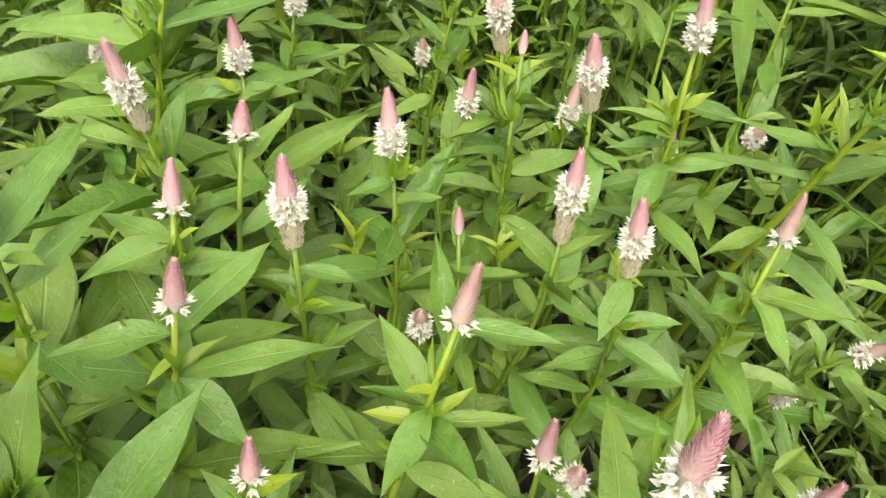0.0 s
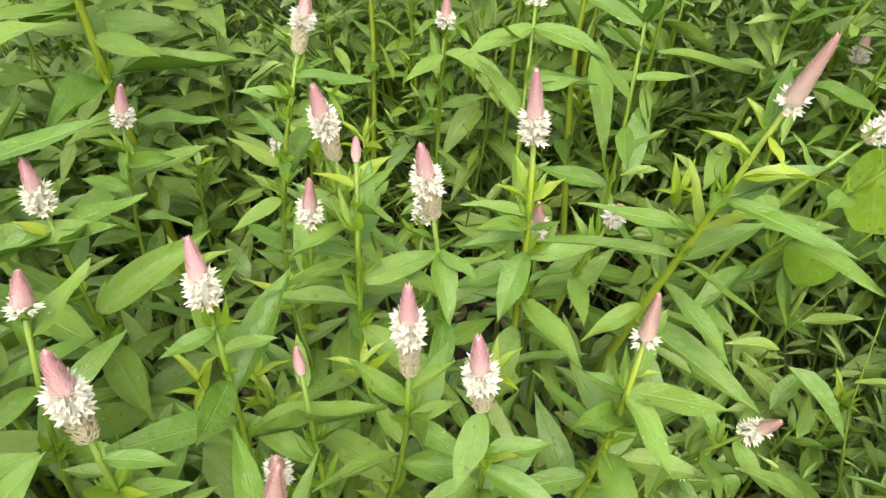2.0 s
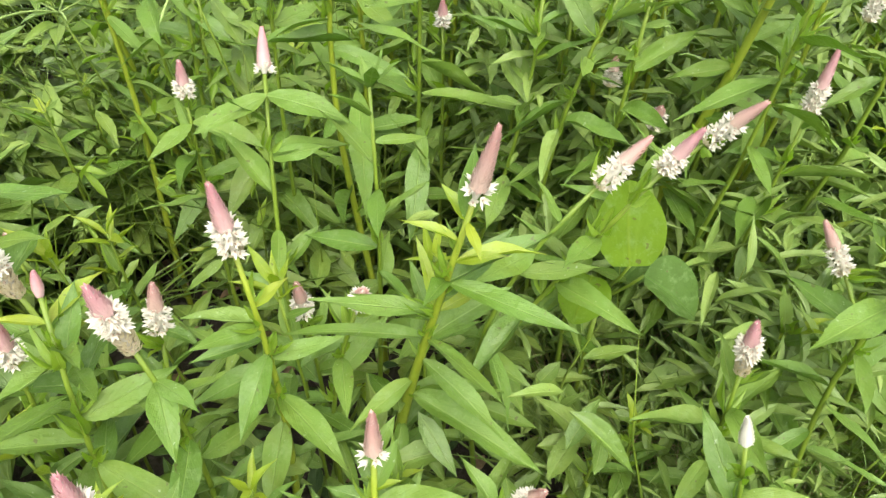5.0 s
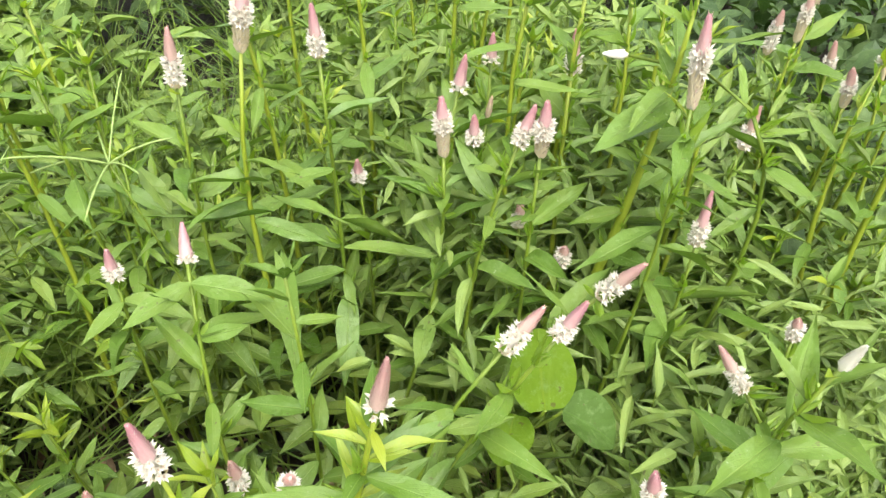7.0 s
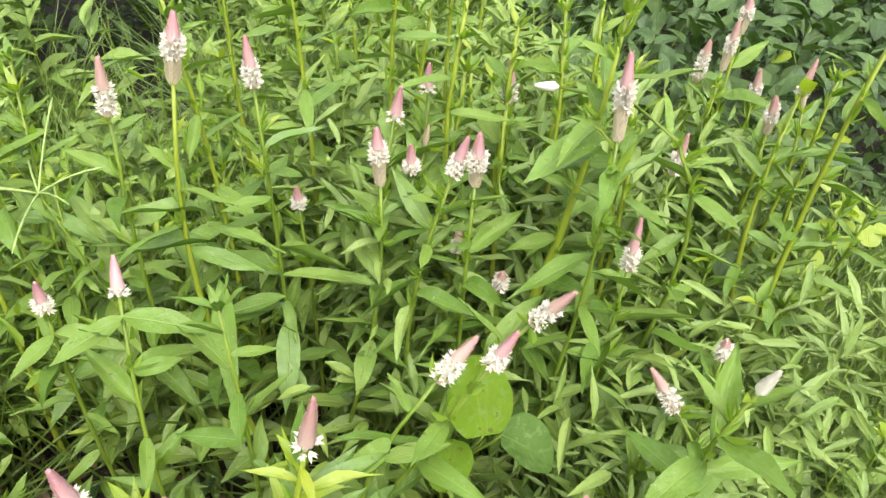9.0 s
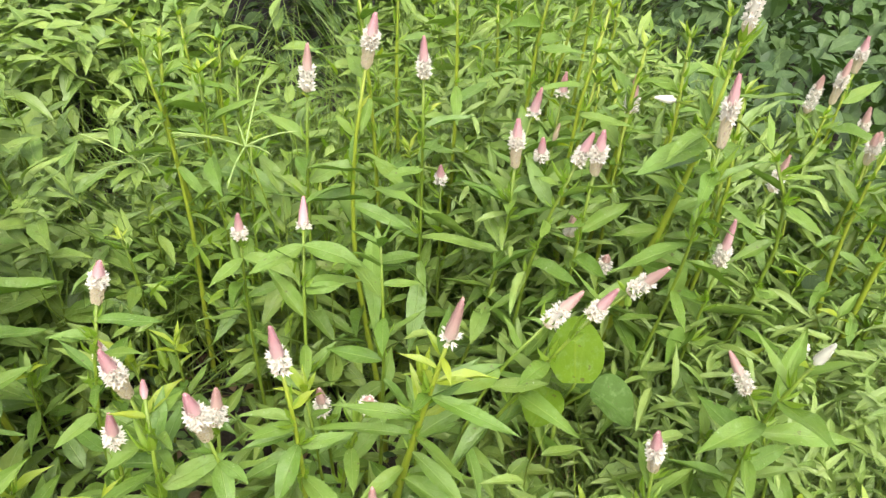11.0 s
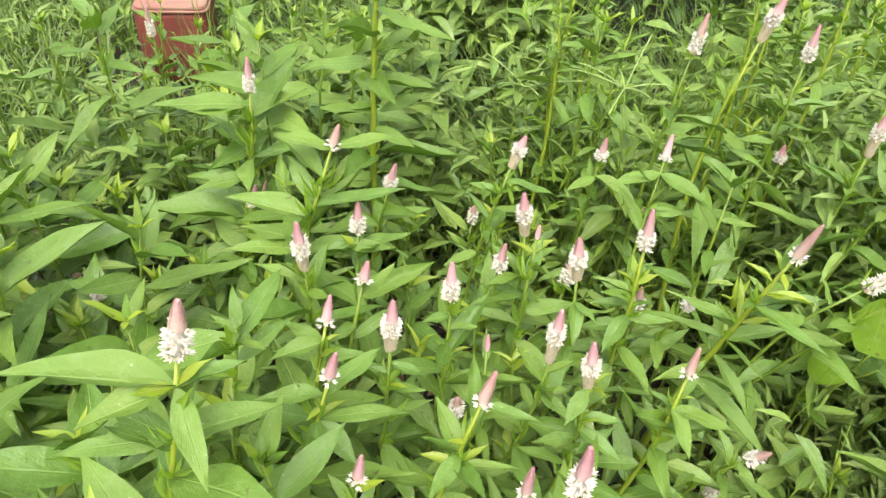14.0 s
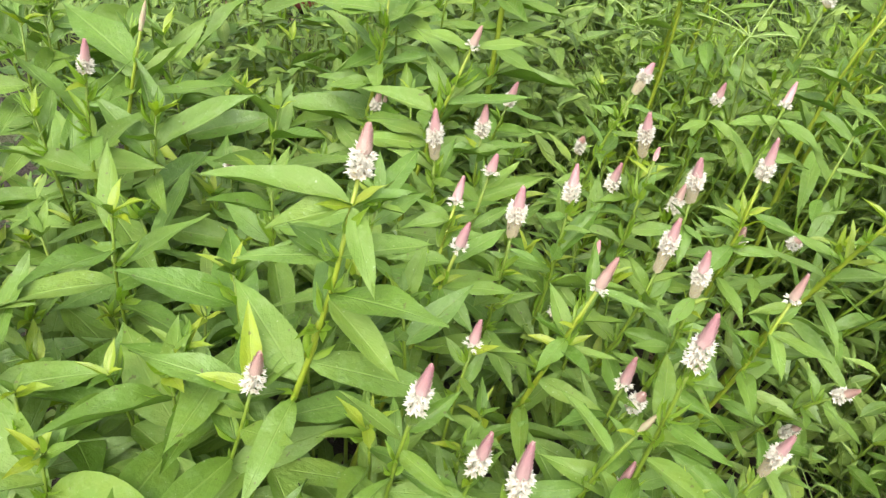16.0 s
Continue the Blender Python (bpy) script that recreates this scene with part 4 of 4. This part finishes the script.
def herb_spots(count, x0, x1, y0, y1, z0, z1, l0, l1, ratio, low=-20, high=45):
    for _ in range(count):
        x, y = rnd(x0, x1), rnd(y0, y1)
        l = rnd(l0, l1)
        yield leaf_pose((x, y, rnd(z0, z1)), rnd(0, 360), rnd(low, high), l, l * ratio * rnd(0.8, 1.2), rnd(-25, 25))


def grass_spots(count, x0, x1, y0, y1, l0, l1, width):
    for _ in range(count // 7):
        x, y = rnd(x0, x1), rnd(y0, y1)
        for _ in range(7):
            l = rnd(l0, l1)
            yield leaf_pose((x + rnd(-0.02, 0.02), y + rnd(-0.02, 0.02), 0.0), rnd(0, 360), rnd(45, 84), l, width * rnd(0.7, 1.2), rnd(-40, 40))


# ---- young shoots between the plants ----
def young_shoot(x, y, z):
    """A thin shoot that ends in a tuft of narrow yellow-green leaves."""
    root, top = Vector((x + rnd(-0.03, 0.03), y + rnd(-0.02, 0.04), 0)), Vector((x, y, z))
    thing = new("young_shoot")
    thing.location = root
    tagged(thing, "thin young shoot ending in narrow yellow-green leaves", "plant", "young shoots in the bed")
    pts = stem_curve(root, top, Vector((rnd(-0.2, 0.2), rnd(-0.2, 0.2), 1)).normalized(), 7)
    vs, fs = tube([p - root for p in pts], [0.0026 - 0.0014 * k / 7 for k in range(8)], 5)
    part("stem", mesh_of("stem", vs, fs, [STEM]), thing, Matrix.Translation(root))
    az = rnd(0, 360)
    for k in range(6):
        l = rnd(0.026, 0.044)
        add_leaf(thing, along(pts, z - 0.004 * k), az, rnd(30, 72), l, l * rnd(0.17, 0.25), rnd(-20, 20), young=True)
        az += 137.5
    dress(thing, pts, z, 0.035, 0.8, 0.2, 0.026, 0.0)


random.seed(9)
for x, y, z in ((-0.068, 0.362, 0.455), (-0.030, 0.366, 0.45), (0.043, 0.369, 0.45), (0.184, 0.482, 0.50), (0.007, 0.615, 0.45), (0.054, 0.629, 0.45), (0.306, 0.478, 0.50), (0.40, 0.90, 0.50), (-0.01, 0.44, 0.45), (0.14, 0.36, 0.44)):
    young_shoot(x, y, z)


# ---- small herbs behind ----
HOLES = ((0.40, 0.28, 0.05), (-0.13, 1.58, 0.15), (-0.14, 1.80, 0.13), (-0.10, 1.38, 0.08), (0.29, 1.74, 0.10), (0.32, 1.98, 0.22), (0.36, 2.25, 0.24), (-0.02, 0.60, 0.07), (-0.04, 0.52, 0.07), (-0.14, 0.78, 0.06), (0.05, 0.87, 0.06))


def in_hole(x, y, more=0.0):
    return any((x - a) ** 2 + (y - b) ** 2 < (r + more) ** 2 for a, b, r in HOLES)


def herb_meshes(seed):
    """Stem and foliage of a small-leaved herb, 1 m high when unscaled."""
    random.seed(seed)
    pts = stem_curve(Vector((0, 0, 0)), Vector((rnd(-0.1, 0.1), rnd(-0.1, 0.1), 1)), Vector((rnd(-0.3, 0.3), rnd(-0.3, 0.3), 1)).normalized(), 8)
    vs, fs = tube(pts, [0.005 - 0.0045 * k / 8 for k in range(9)], 5)
    stem = mesh_of("stem", vs, fs, [STEM])
    vs, fs, uvs = [], [], []
    for k in range(30 if seed % 3 else 42):
        z = rnd(0.2, 1.0)
        l = (rnd(0.15, 0.29) if seed % 3 else rnd(0.08, 0.15)) * (1.15 - 0.6 * z)
        m = leaf_pose(along(pts, z), k * 137.5 + rnd(-20, 20), rnd(0, 60) * z + rnd(-15, 10), l, l * rnd(0.22, 0.34), rnd(-25, 25))
        v, f, u = blade("lance", 5, rnd(0.05, 0.45), rnd(0.15, 0.8), 0.06, rnd(0, 6), rnd(-0.1, 0.1))
        fs += [tuple(q + len(vs) for q in g) for g in f]
        vs += [tuple(m @ Vector(p)) for p in v]
        uvs += u
    return stem, mesh_of("foliage", vs, fs, [WEED], uvs)


HERBS = [herb_meshes(80 + k) for k in range(9)]
random.seed(8)
placed = 0
while placed < 180:
    x, y = rnd(-1.0, 1.3), rnd(0.8, 2.1)
    if (x < -0.5 and y > 0.95) or x > 0.84 + 0.34 * (y - 0.7) or in_hole(x, y, 0.05):
        continue
    placed += 1
    h = rnd(0.34, 0.58)
    thing = new("small_leaved_herb")
    thing.location = (x, y, 0)
    tagged(thing, "slender small-leaved green herb behind the cockscombs", "plant", "herbs behind the bed")
    stem, foliage = HERBS[random.randrange(len(HERBS))]
    m = Matrix.Translation((x, y, 0)) @ Matrix.Rotation(rnd(0, 6.28), 4, "Z") @ Matrix.Diagonal((h, h, h, 1))
    part("stem", stem, thing, m)
    part("foliage", foliage, thing, m)

def in_shrub(some):
    """Keeps what stands where the shrub grows."""
    for m in some:
        if m[0][3] > 0.95 + 0.36 * (m[1][3] - 0.8):
            yield m


def clear(some):
    """Leaves out what would stand in the bare shaded gaps."""
    for m in some:
        if m[0][3] < -0.5 and m[1][3] > 0.95 and (m[2][3] > 0.10 or m[0][0] ** 2 + m[1][0] ** 2 + m[2][0] ** 2 > 0.03):
            continue
        if 0.10 < m[0][3] < 0.52 and m[1][3] > 1.30 and m[2][3] + m[2][0] > 0.34 - 0.05 * m[1][3]:
            continue
        if m[0][3] > 0.90 + 0.36 * (m[1][3] - 0.8) and m[1][3] > 0.8:
            continue
        if not in_hole(m[0][3], m[1][3]):
            yield m


def open_bed(some):
    """Leaves the deep middle of the bed open."""
    for m in some:
        if not (0.0 < m[0][3] < 0.35 and 0.45 < m[1][3] < 0.9):
            yield m


def beside_vine(some):
    """Leaves the vine's own place free."""
    for m in some:
        if not (m[0][3] < 0.57 and m[1][3] < 0.52):
            yield m


def ragged(some, x0, x1, y0, y1):
    """Gives a patch an uneven outline."""
    for m in some:
        x, y = m[0][3], m[1][3]
        inner = min(x - x0, x1 - x, y - y0, y1 - y)
        if inner > 0.35 * (noise.noise((x * 2.1, y * 2.1, 3.0)) + 0.45):
            yield m


def round_bed(count):
    """Low weeds on the ground round the bed, thinning out."""
    for m in herb_spots(count, -4.5, 5.0, -2.8, 6.0, 0.01, 0.07, 0.02, 0.06, 0.35, -15, 45):
        x, y = m[0][3], m[1][3]
        far = math.hypot(x - 0.3, y - 1.3)
        if far > 0.9 and far < 3.2 + 1.6 * noise.noise((x * 0.9, y * 0.9, 1.0)) + rnd(-0.5, 0.5) and not (-0.6 < x < 0.8 and y < 0.0):
            yield m


def open_front(some):
    """Leaves out what would hide the clay block's front."""
    for m in some:
        if not (-1.16 < m[0][3] < -0.86 and 1.35 < m[1][3] < 1.95 and m[2][3] + 0.8 * m[2][0] > 0.07):
            yield m


def thinned(some, keep):
    """Thins out the weeds in the shade of the bed."""
    for m in some:
        if not (-0.7 < m[0][3] < 0.5 and m[1][3] < 0.95) or random.random() < keep:
            yield m


def stalks(name, zones, label):
    """Thin upright weed stalks, joined."""
    vs, fs = [], []
    for count, x0, x1, y0, y1, h0, h1 in zones:
        for _ in range(count):
            p = Vector((rnd(x0, x1), rnd(y0, y1), 0))
            h = rnd(h0, h1)
            q = p + Vector((rnd(-0.1, 0.1), rnd(-0.1, 0.1), h))
            v, f = tube(stem_curve(p, q, Vector((rnd(-0.3, 0.3), rnd(-0.3, 0.3), 1)).normalized(), 4), [0.002, 0.0018, 0.0014, 0.0009, 0.0002], 4)
            fs += [tuple(k + len(vs) for k in g) for g in f]
            vs += v
    tagged(new(name, mesh_of(name, vs, fs, [STEM])), label, "weeds", kind="stuff")


# Low weeds use the shrub's darker green, which puts the gaps' shade into colour.
scatter("low_weeds", "oval", SHRUB, ragged(thinned(herb_spots(7000, -1.4, 1.7, 0.0, 2.2, 0.02, 0.15, 0.018, 0.045, 0.42), 0.45), -1.4, 1.7, -0.5, 2.2), "low small-leaved green weeds covering the soil, coloured darker for shade", "weeds")
scatter("bed_undergrowth", "lance", WEED, clear(herb_spots(2100, -0.8, 0.6, -0.05, 0.9, 0.06, 0.26, 0.035, 0.08, 0.32, -30, 45)), "small leaves of young cockscombs under the flowering plants", "weeds")
scatter("young_cockscomb_leaves", "lance", WEED, clear(open_bed(herb_spots(650, -0.75, 0.45, 0.12, 0.95, 0.23, 0.40, 0.035, 0.08, 0.29, -30, 45))), "narrow leaves of young cockscombs filling the bed", "weeds", 5)
scatter("mid_weeds", "lance", PALE_HERB, clear(herb_spots(5600, 0.40, 1.5, 0.05, 0.95, 0.03, 0.30, 0.02, 0.055, 0.19, -10, 70)), "narrow-leaved pale green weeds beside the cockscombs", "weeds")
scatter("herb_leaves", "lance", WEED, clear(herb_spots(4800, -1.6, 1.2, 0.9, 2.2, 0.04, 0.36, 0.03, 0.085, 0.34, -25, 55)), "small-leaved green herbs behind the cockscombs", "weeds")
scatter("upper_herb_leaves", "lance", PALE_HERB, clear(herb_spots(1900, 0.44, 1.0, 0.60, 1.05, 0.32, 0.56, 0.03, 0.07, 0.20, -15, 65)), "small pale green leaves of herbs between the tall stems", "weeds", 6)
scatter("small_herb_leaves", "oval", WEED, clear(herb_spots(6000, -0.45, 1.25, 0.85, 2.1, 0.10, 0.40, 0.014, 0.032, 0.5, -30, 50)), "many small rounded bright leaves of herbs behind the bed", "weeds", 3)
scatter("side_herb_leaves", "lance", PALE_HERB, clear(beside_vine(herb_spots(2300, 0.46, 1.05, 0.32, 0.90, 0.18, 0.42, 0.03, 0.075, 0.16, -15, 70))), "narrow pale green leaves of herbs beside the vine", "weeds", 6)
scatter("low_bush", "lance", WEED, [*herb_spots(750, -0.34, 0.10, 1.52, 2.05, 0.28, 0.44, 0.05, 0.10, 0.38, -30, 40)], "low overhanging green bushes behind the herbs", "bush")
scatter("herb_tops", "lance", YOUNG_STUFF, clear(herb_spots(1400, 0.0, 1.15, 0.75, 1.6, 0.25, 0.48, 0.02, 0.05, 0.22, 10, 80)), "light green young tops of the herbs", "weeds")
scatter("corner_weeds", "lance", WEED, open_front(herb_spots(4200, -2.2, -0.5, 0.95, 2.6, 0.01, 0.20, 0.03, 0.085, 0.19, -15, 65)), "low fine-leaved weeds round the clay block", "weeds")
stalks("weed_stalks", ((210, -1.0, 1.1, 0.75, 1.7, 0.25, 0.55), (110, 0.15, 0.95, 0.75, 1.4, 0.4, 0.66), (80, 0.45, 1.3, 0.2, 0.8, 0.2, 0.5)), "thin light green stalks of weeds and herbs")
scatter("grass_tufts", "grass", GRASS, clear(grass_spots(4900, -1.5, 1.3, 0.85, 2.2, 0.18, 0.50, 0.0055)), "tufts of thin green grass among the plants", "grass", 5)
scatter("tall_grass", "grass", GRASS, clear(grass_spots(2600, 0.0, 1.2, 0.85, 2.0, 0.35, 0.62, 0.005)), "tall thin pale grass among the herbs", "grass", 6)
scatter("corner_grass", "grass", GRASS, open_front(grass_spots(2600, -2.0, -0.5, 0.95, 2.5, 0.14, 0.36, 0.006)), "fine pale green grass round the clay block", "grass", 5)
scatter("grass_patch", "grass", GRASS, clear(grass_spots(5600, 0.5, 1.4, 0.1, 0.9, 0.16, 0.40, 0.0045)), "thin pale grass beside the bed", "grass", 5)
scatter("shrub_foliage", "oval", SHRUB, ragged(in_shrub(herb_spots(15500, 0.9, 3.6, 0.6, 3.0, 0.02, 0.55, 0.03, 0.07, 0.55, -60, 35)), 0.2, 3.6, 0.5, 3.0), "dark green broad-leaved shrub behind the bed", "shrub")
# The 1900 raised leaves are an added canopy, mostly unseen, shading the opening below.
scatter("back_shrub", "oval", SHRUB, ragged([*herb_spots(160, 0.02, 0.62, 1.85, 2.7, 0.02, 0.30, 0.04, 0.075, 0.6, -50, 20), *herb_spots(1900, -0.1, 0.9, 2.0, 3.1, 0.36, 0.62, 0.05, 0.09, 0.6, -55, 25), *herb_spots(900, -0.6, 0.0, 2.1, 2.8, 0.03, 0.55, 0.03, 0.065, 0.6, -55, 25), *herb_spots(900, 0.75, 1.5, 2.1, 2.8, 0.03, 0.55, 0.03, 0.065, 0.6, -55, 25)], -0.8, 1.7, 1.4, 3.3), "dark green low shrub behind the herbs, with a canopy added for shade", "shrub")
scatter("far_foliage", "oval", SHRUB, ragged(herb_spots(7000, -4.2, 4.7, 2.2, 5.0, 0.05, 1.0, 0.05, 0.10, 0.5, -45, 35), -4.4, 4.9, 1.9, 5.2), "dark foliage beyond the bed", "shrub")
scatter("ground_weeds", "oval", WEED, round_bed(28000), "low green weeds on the ground round the bed", "weeds", 2)
scatter("dry_grass", "grass", STRAW, grass_spots(2600, 0.5, 1.3, 0.1, 0.75, 0.08, 0.28, 0.003), "short dry straw-coloured grass beside the bed", "grass", 4)
scatter("leaf_litter", "oval", DRY, herb_spots(1500, -1.2, 1.5, 0.0, 1.8, 0.004, 0.02, 0.02, 0.05, 0.4, -8, 12), "dry brown leaf litter on the soil", "litter")


# ---- vine with broad round leaves ----
def vine():
    thing = new("broad_leaved_vine")
    thing.location = (0.50, 0.50, 0)
    tagged(thing, "vine with large round bright green leaves among the cockscombs", "plant")
    root = Vector((0.50, 0.50, 0))
    crown = Vector((0.49, 0.50, 0.33))
    pts = stem_curve(root, crown, Vector((0, 0, 1)), 6)
    vs, fs = tube([p - root for p in pts], [0.003] * 7, 5)
    part("stem", mesh_of("stem", vs, fs, [STEM]), thing, Matrix.Translation(root))
    for cx, cy, cz, az, size, elev, roll in ((0.478, 0.477, 0.482, 75, 0.074, 38, 8), (0.448, 0.470, 0.408, 230, 0.054, -12, -6), (0.525, 0.450, 0.412, -40, 0.064, -20, 8), (0.54, 0.52, 0.37, 30, 0.058, 5, 5)):
        m = leaf_pose((0, 0, 0), az, elev, size, size * 0.88, roll)
        base = Vector((cx, cy, cz)) - m.to_3x3() @ Vector((0.45, 0, 0))
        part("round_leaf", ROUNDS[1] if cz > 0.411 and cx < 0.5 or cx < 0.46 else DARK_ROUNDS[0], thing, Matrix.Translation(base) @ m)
        pts = stem_curve(crown, base, (base - crown).normalized(), 5)
        vs, fs = tube([p - root for p in pts], [0.0016] * 6, 5)
        part("leaf_stalk", mesh_of("leaf_stalk", vs, fs, [STEM]), thing, Matrix.Translation(root))


vine()


def creeper():
    """A trailing vine with small heart-shaped yellow-green leaves in the herbs."""
    root = Vector((1.10, 0.62, 0))
    thing = new("trailing_vine")
    thing.location = root
    tagged(thing, "thin trailing vine with small yellow-green heart-shaped leaves", "plant")
    way = [Vector(p) for p in ((1.10, 0.62, 0.0), (1.12, 0.60, 0.22), (1.06, 0.56, 0.27), (1.17, 0.58, 0.29), (1.22, 0.60, 0.31), (1.30, 0.70, 0.33), (1.44, 0.88, 0.36), (1.56, 1.04, 0.40))]
    vs, fs = tube([p - root for p in way], [0.0016] * len(way), 5)
    part("stem", mesh_of("stem", vs, fs, [STEM]), thing, Matrix.Translation(root))
    for k in range(22):
        a = rnd(1, len(way) - 1.001)
        p = way[int(a)].lerp(way[int(a) + 1], a % 1) + Vector((rnd(-0.03, 0.03), rnd(-0.03, 0.03), rnd(0.01, 0.05)))
        l = rnd(0.026, 0.044)
        part("heart_leaf", HEARTS[k % 3], thing, leaf_pose(p, rnd(0, 360), rnd(-15, 40), l, l * 0.9, rnd(-20, 20)))


HEARTS = blade_set("heart_leaf", "round", YOUNG, 3, 15, 10)
random.seed(17)
creeper()


# ---- grass in ear ----
def finger_grass(x, y, z, rays, seed):
    random.seed(seed)
    thing = new("finger_grass")
    root = Vector((x + 0.05, y + 0.03, 0))
    thing.location = root
    tagged(thing, "thin grass stalk with a star of slender green ears", "grass", "grass in ear")
    hub = Vector((x, y, z))
    pts = stem_curve(root, hub, Vector((-0.2, 0, 1)).normalized(), 8)
    vs, fs = tube([p - root for p in pts], [0.0011] * 9, 5)
    part("stalk", mesh_of("stalk", vs, fs, [STEM]), thing, Matrix.Translation(root))
    for k in range(rays):
        a, e, l = 2 * math.pi * k / rays + rnd(-0.3, 0.3), radians(rnd(5, 45)), rnd(0.075, 0.12)
        tip = hub + Vector((math.cos(a) * math.cos(e), math.sin(a) * math.cos(e), math.sin(e))) * l
        line = [hub.lerp(tip, q / 8) - Vector((0, 0, 0.02 * (q / 8) ** 2)) for q in range(9)]
        vs, fs = tube([p - hub for p in line], [0.0009 + 0.0004 * (q % 2) for q in range(8)] + [0.0004], 5)
        part("ear", mesh_of("ear", vs, fs, [GRASS_EAR]), thing, Matrix.Translation(hub))


GRASS_EAR = plain_material("grass_ear", (0.14, 0.23, 0.04), (0.24, 0.32, 0.09), 200.0, 0.7)
finger_grass(0.165, 0.808, 0.591, 7, 71)
finger_grass(0.02, 0.95, 0.50, 5, 72)


# ---- clay block ----
def clay_block():
    m = Matrix.Translation((-1.018, 1.752, 0)) @ Matrix.Rotation(radians(15.6), 4, "Z")
    thing = new("clay_block")
    thing.matrix_basis = m
    tagged(thing, "dark red clay block in the weeds, its top painted sky-lit pink", "block")
    # Rim and cap carry the painted sky light in their paler pink.
    for name, size, z, round_off, mat, label in (
            ("body", (0.206, 0.192, 0.222), 0.111, 0.016, CLAY, ""),
            ("rim", (0.212, 0.198, 0.007), 0.2245, 0.003, CLAY_TOP, "thin edge in the same sky-lit pink"),
            ("cap", (0.202, 0.188, 0.012), 0.233, 0.005, CLAY_TOP, "cap in paler pink, coloured as lit by the sky")):
        bm = bmesh.new()
        bmesh.ops.create_cube(bm, size=1.0)
        bmesh.ops.scale(bm, vec=size, verts=bm.verts)
        upright = [e for e in bm.edges if abs(e.verts[0].co.z - e.verts[1].co.z) > size[2] * 0.5]
        bmesh.ops.bevel(bm, geom=upright, offset=0.026, segments=5, profile=0.5, affect="EDGES")
        flat = [e for e in bm.edges if abs(e.verts[0].co.z - e.verts[1].co.z) < 1e-5 and abs(e.verts[0].co.z) > size[2] * 0.49]
        bmesh.ops.bevel(bm, geom=flat, offset=round_off, segments=3, profile=0.5, affect="EDGES")
        bmesh.ops.triangulate(bm, faces=[f for f in bm.faces if len(f.verts) > 4])
        me = bpy.data.meshes.new(name)
        bm.to_mesh(me)
        bm.free()
        me.materials.append(mat)
        part(name, me, thing, m @ Matrix.Translation((0, 0, z)), label)


clay_block()
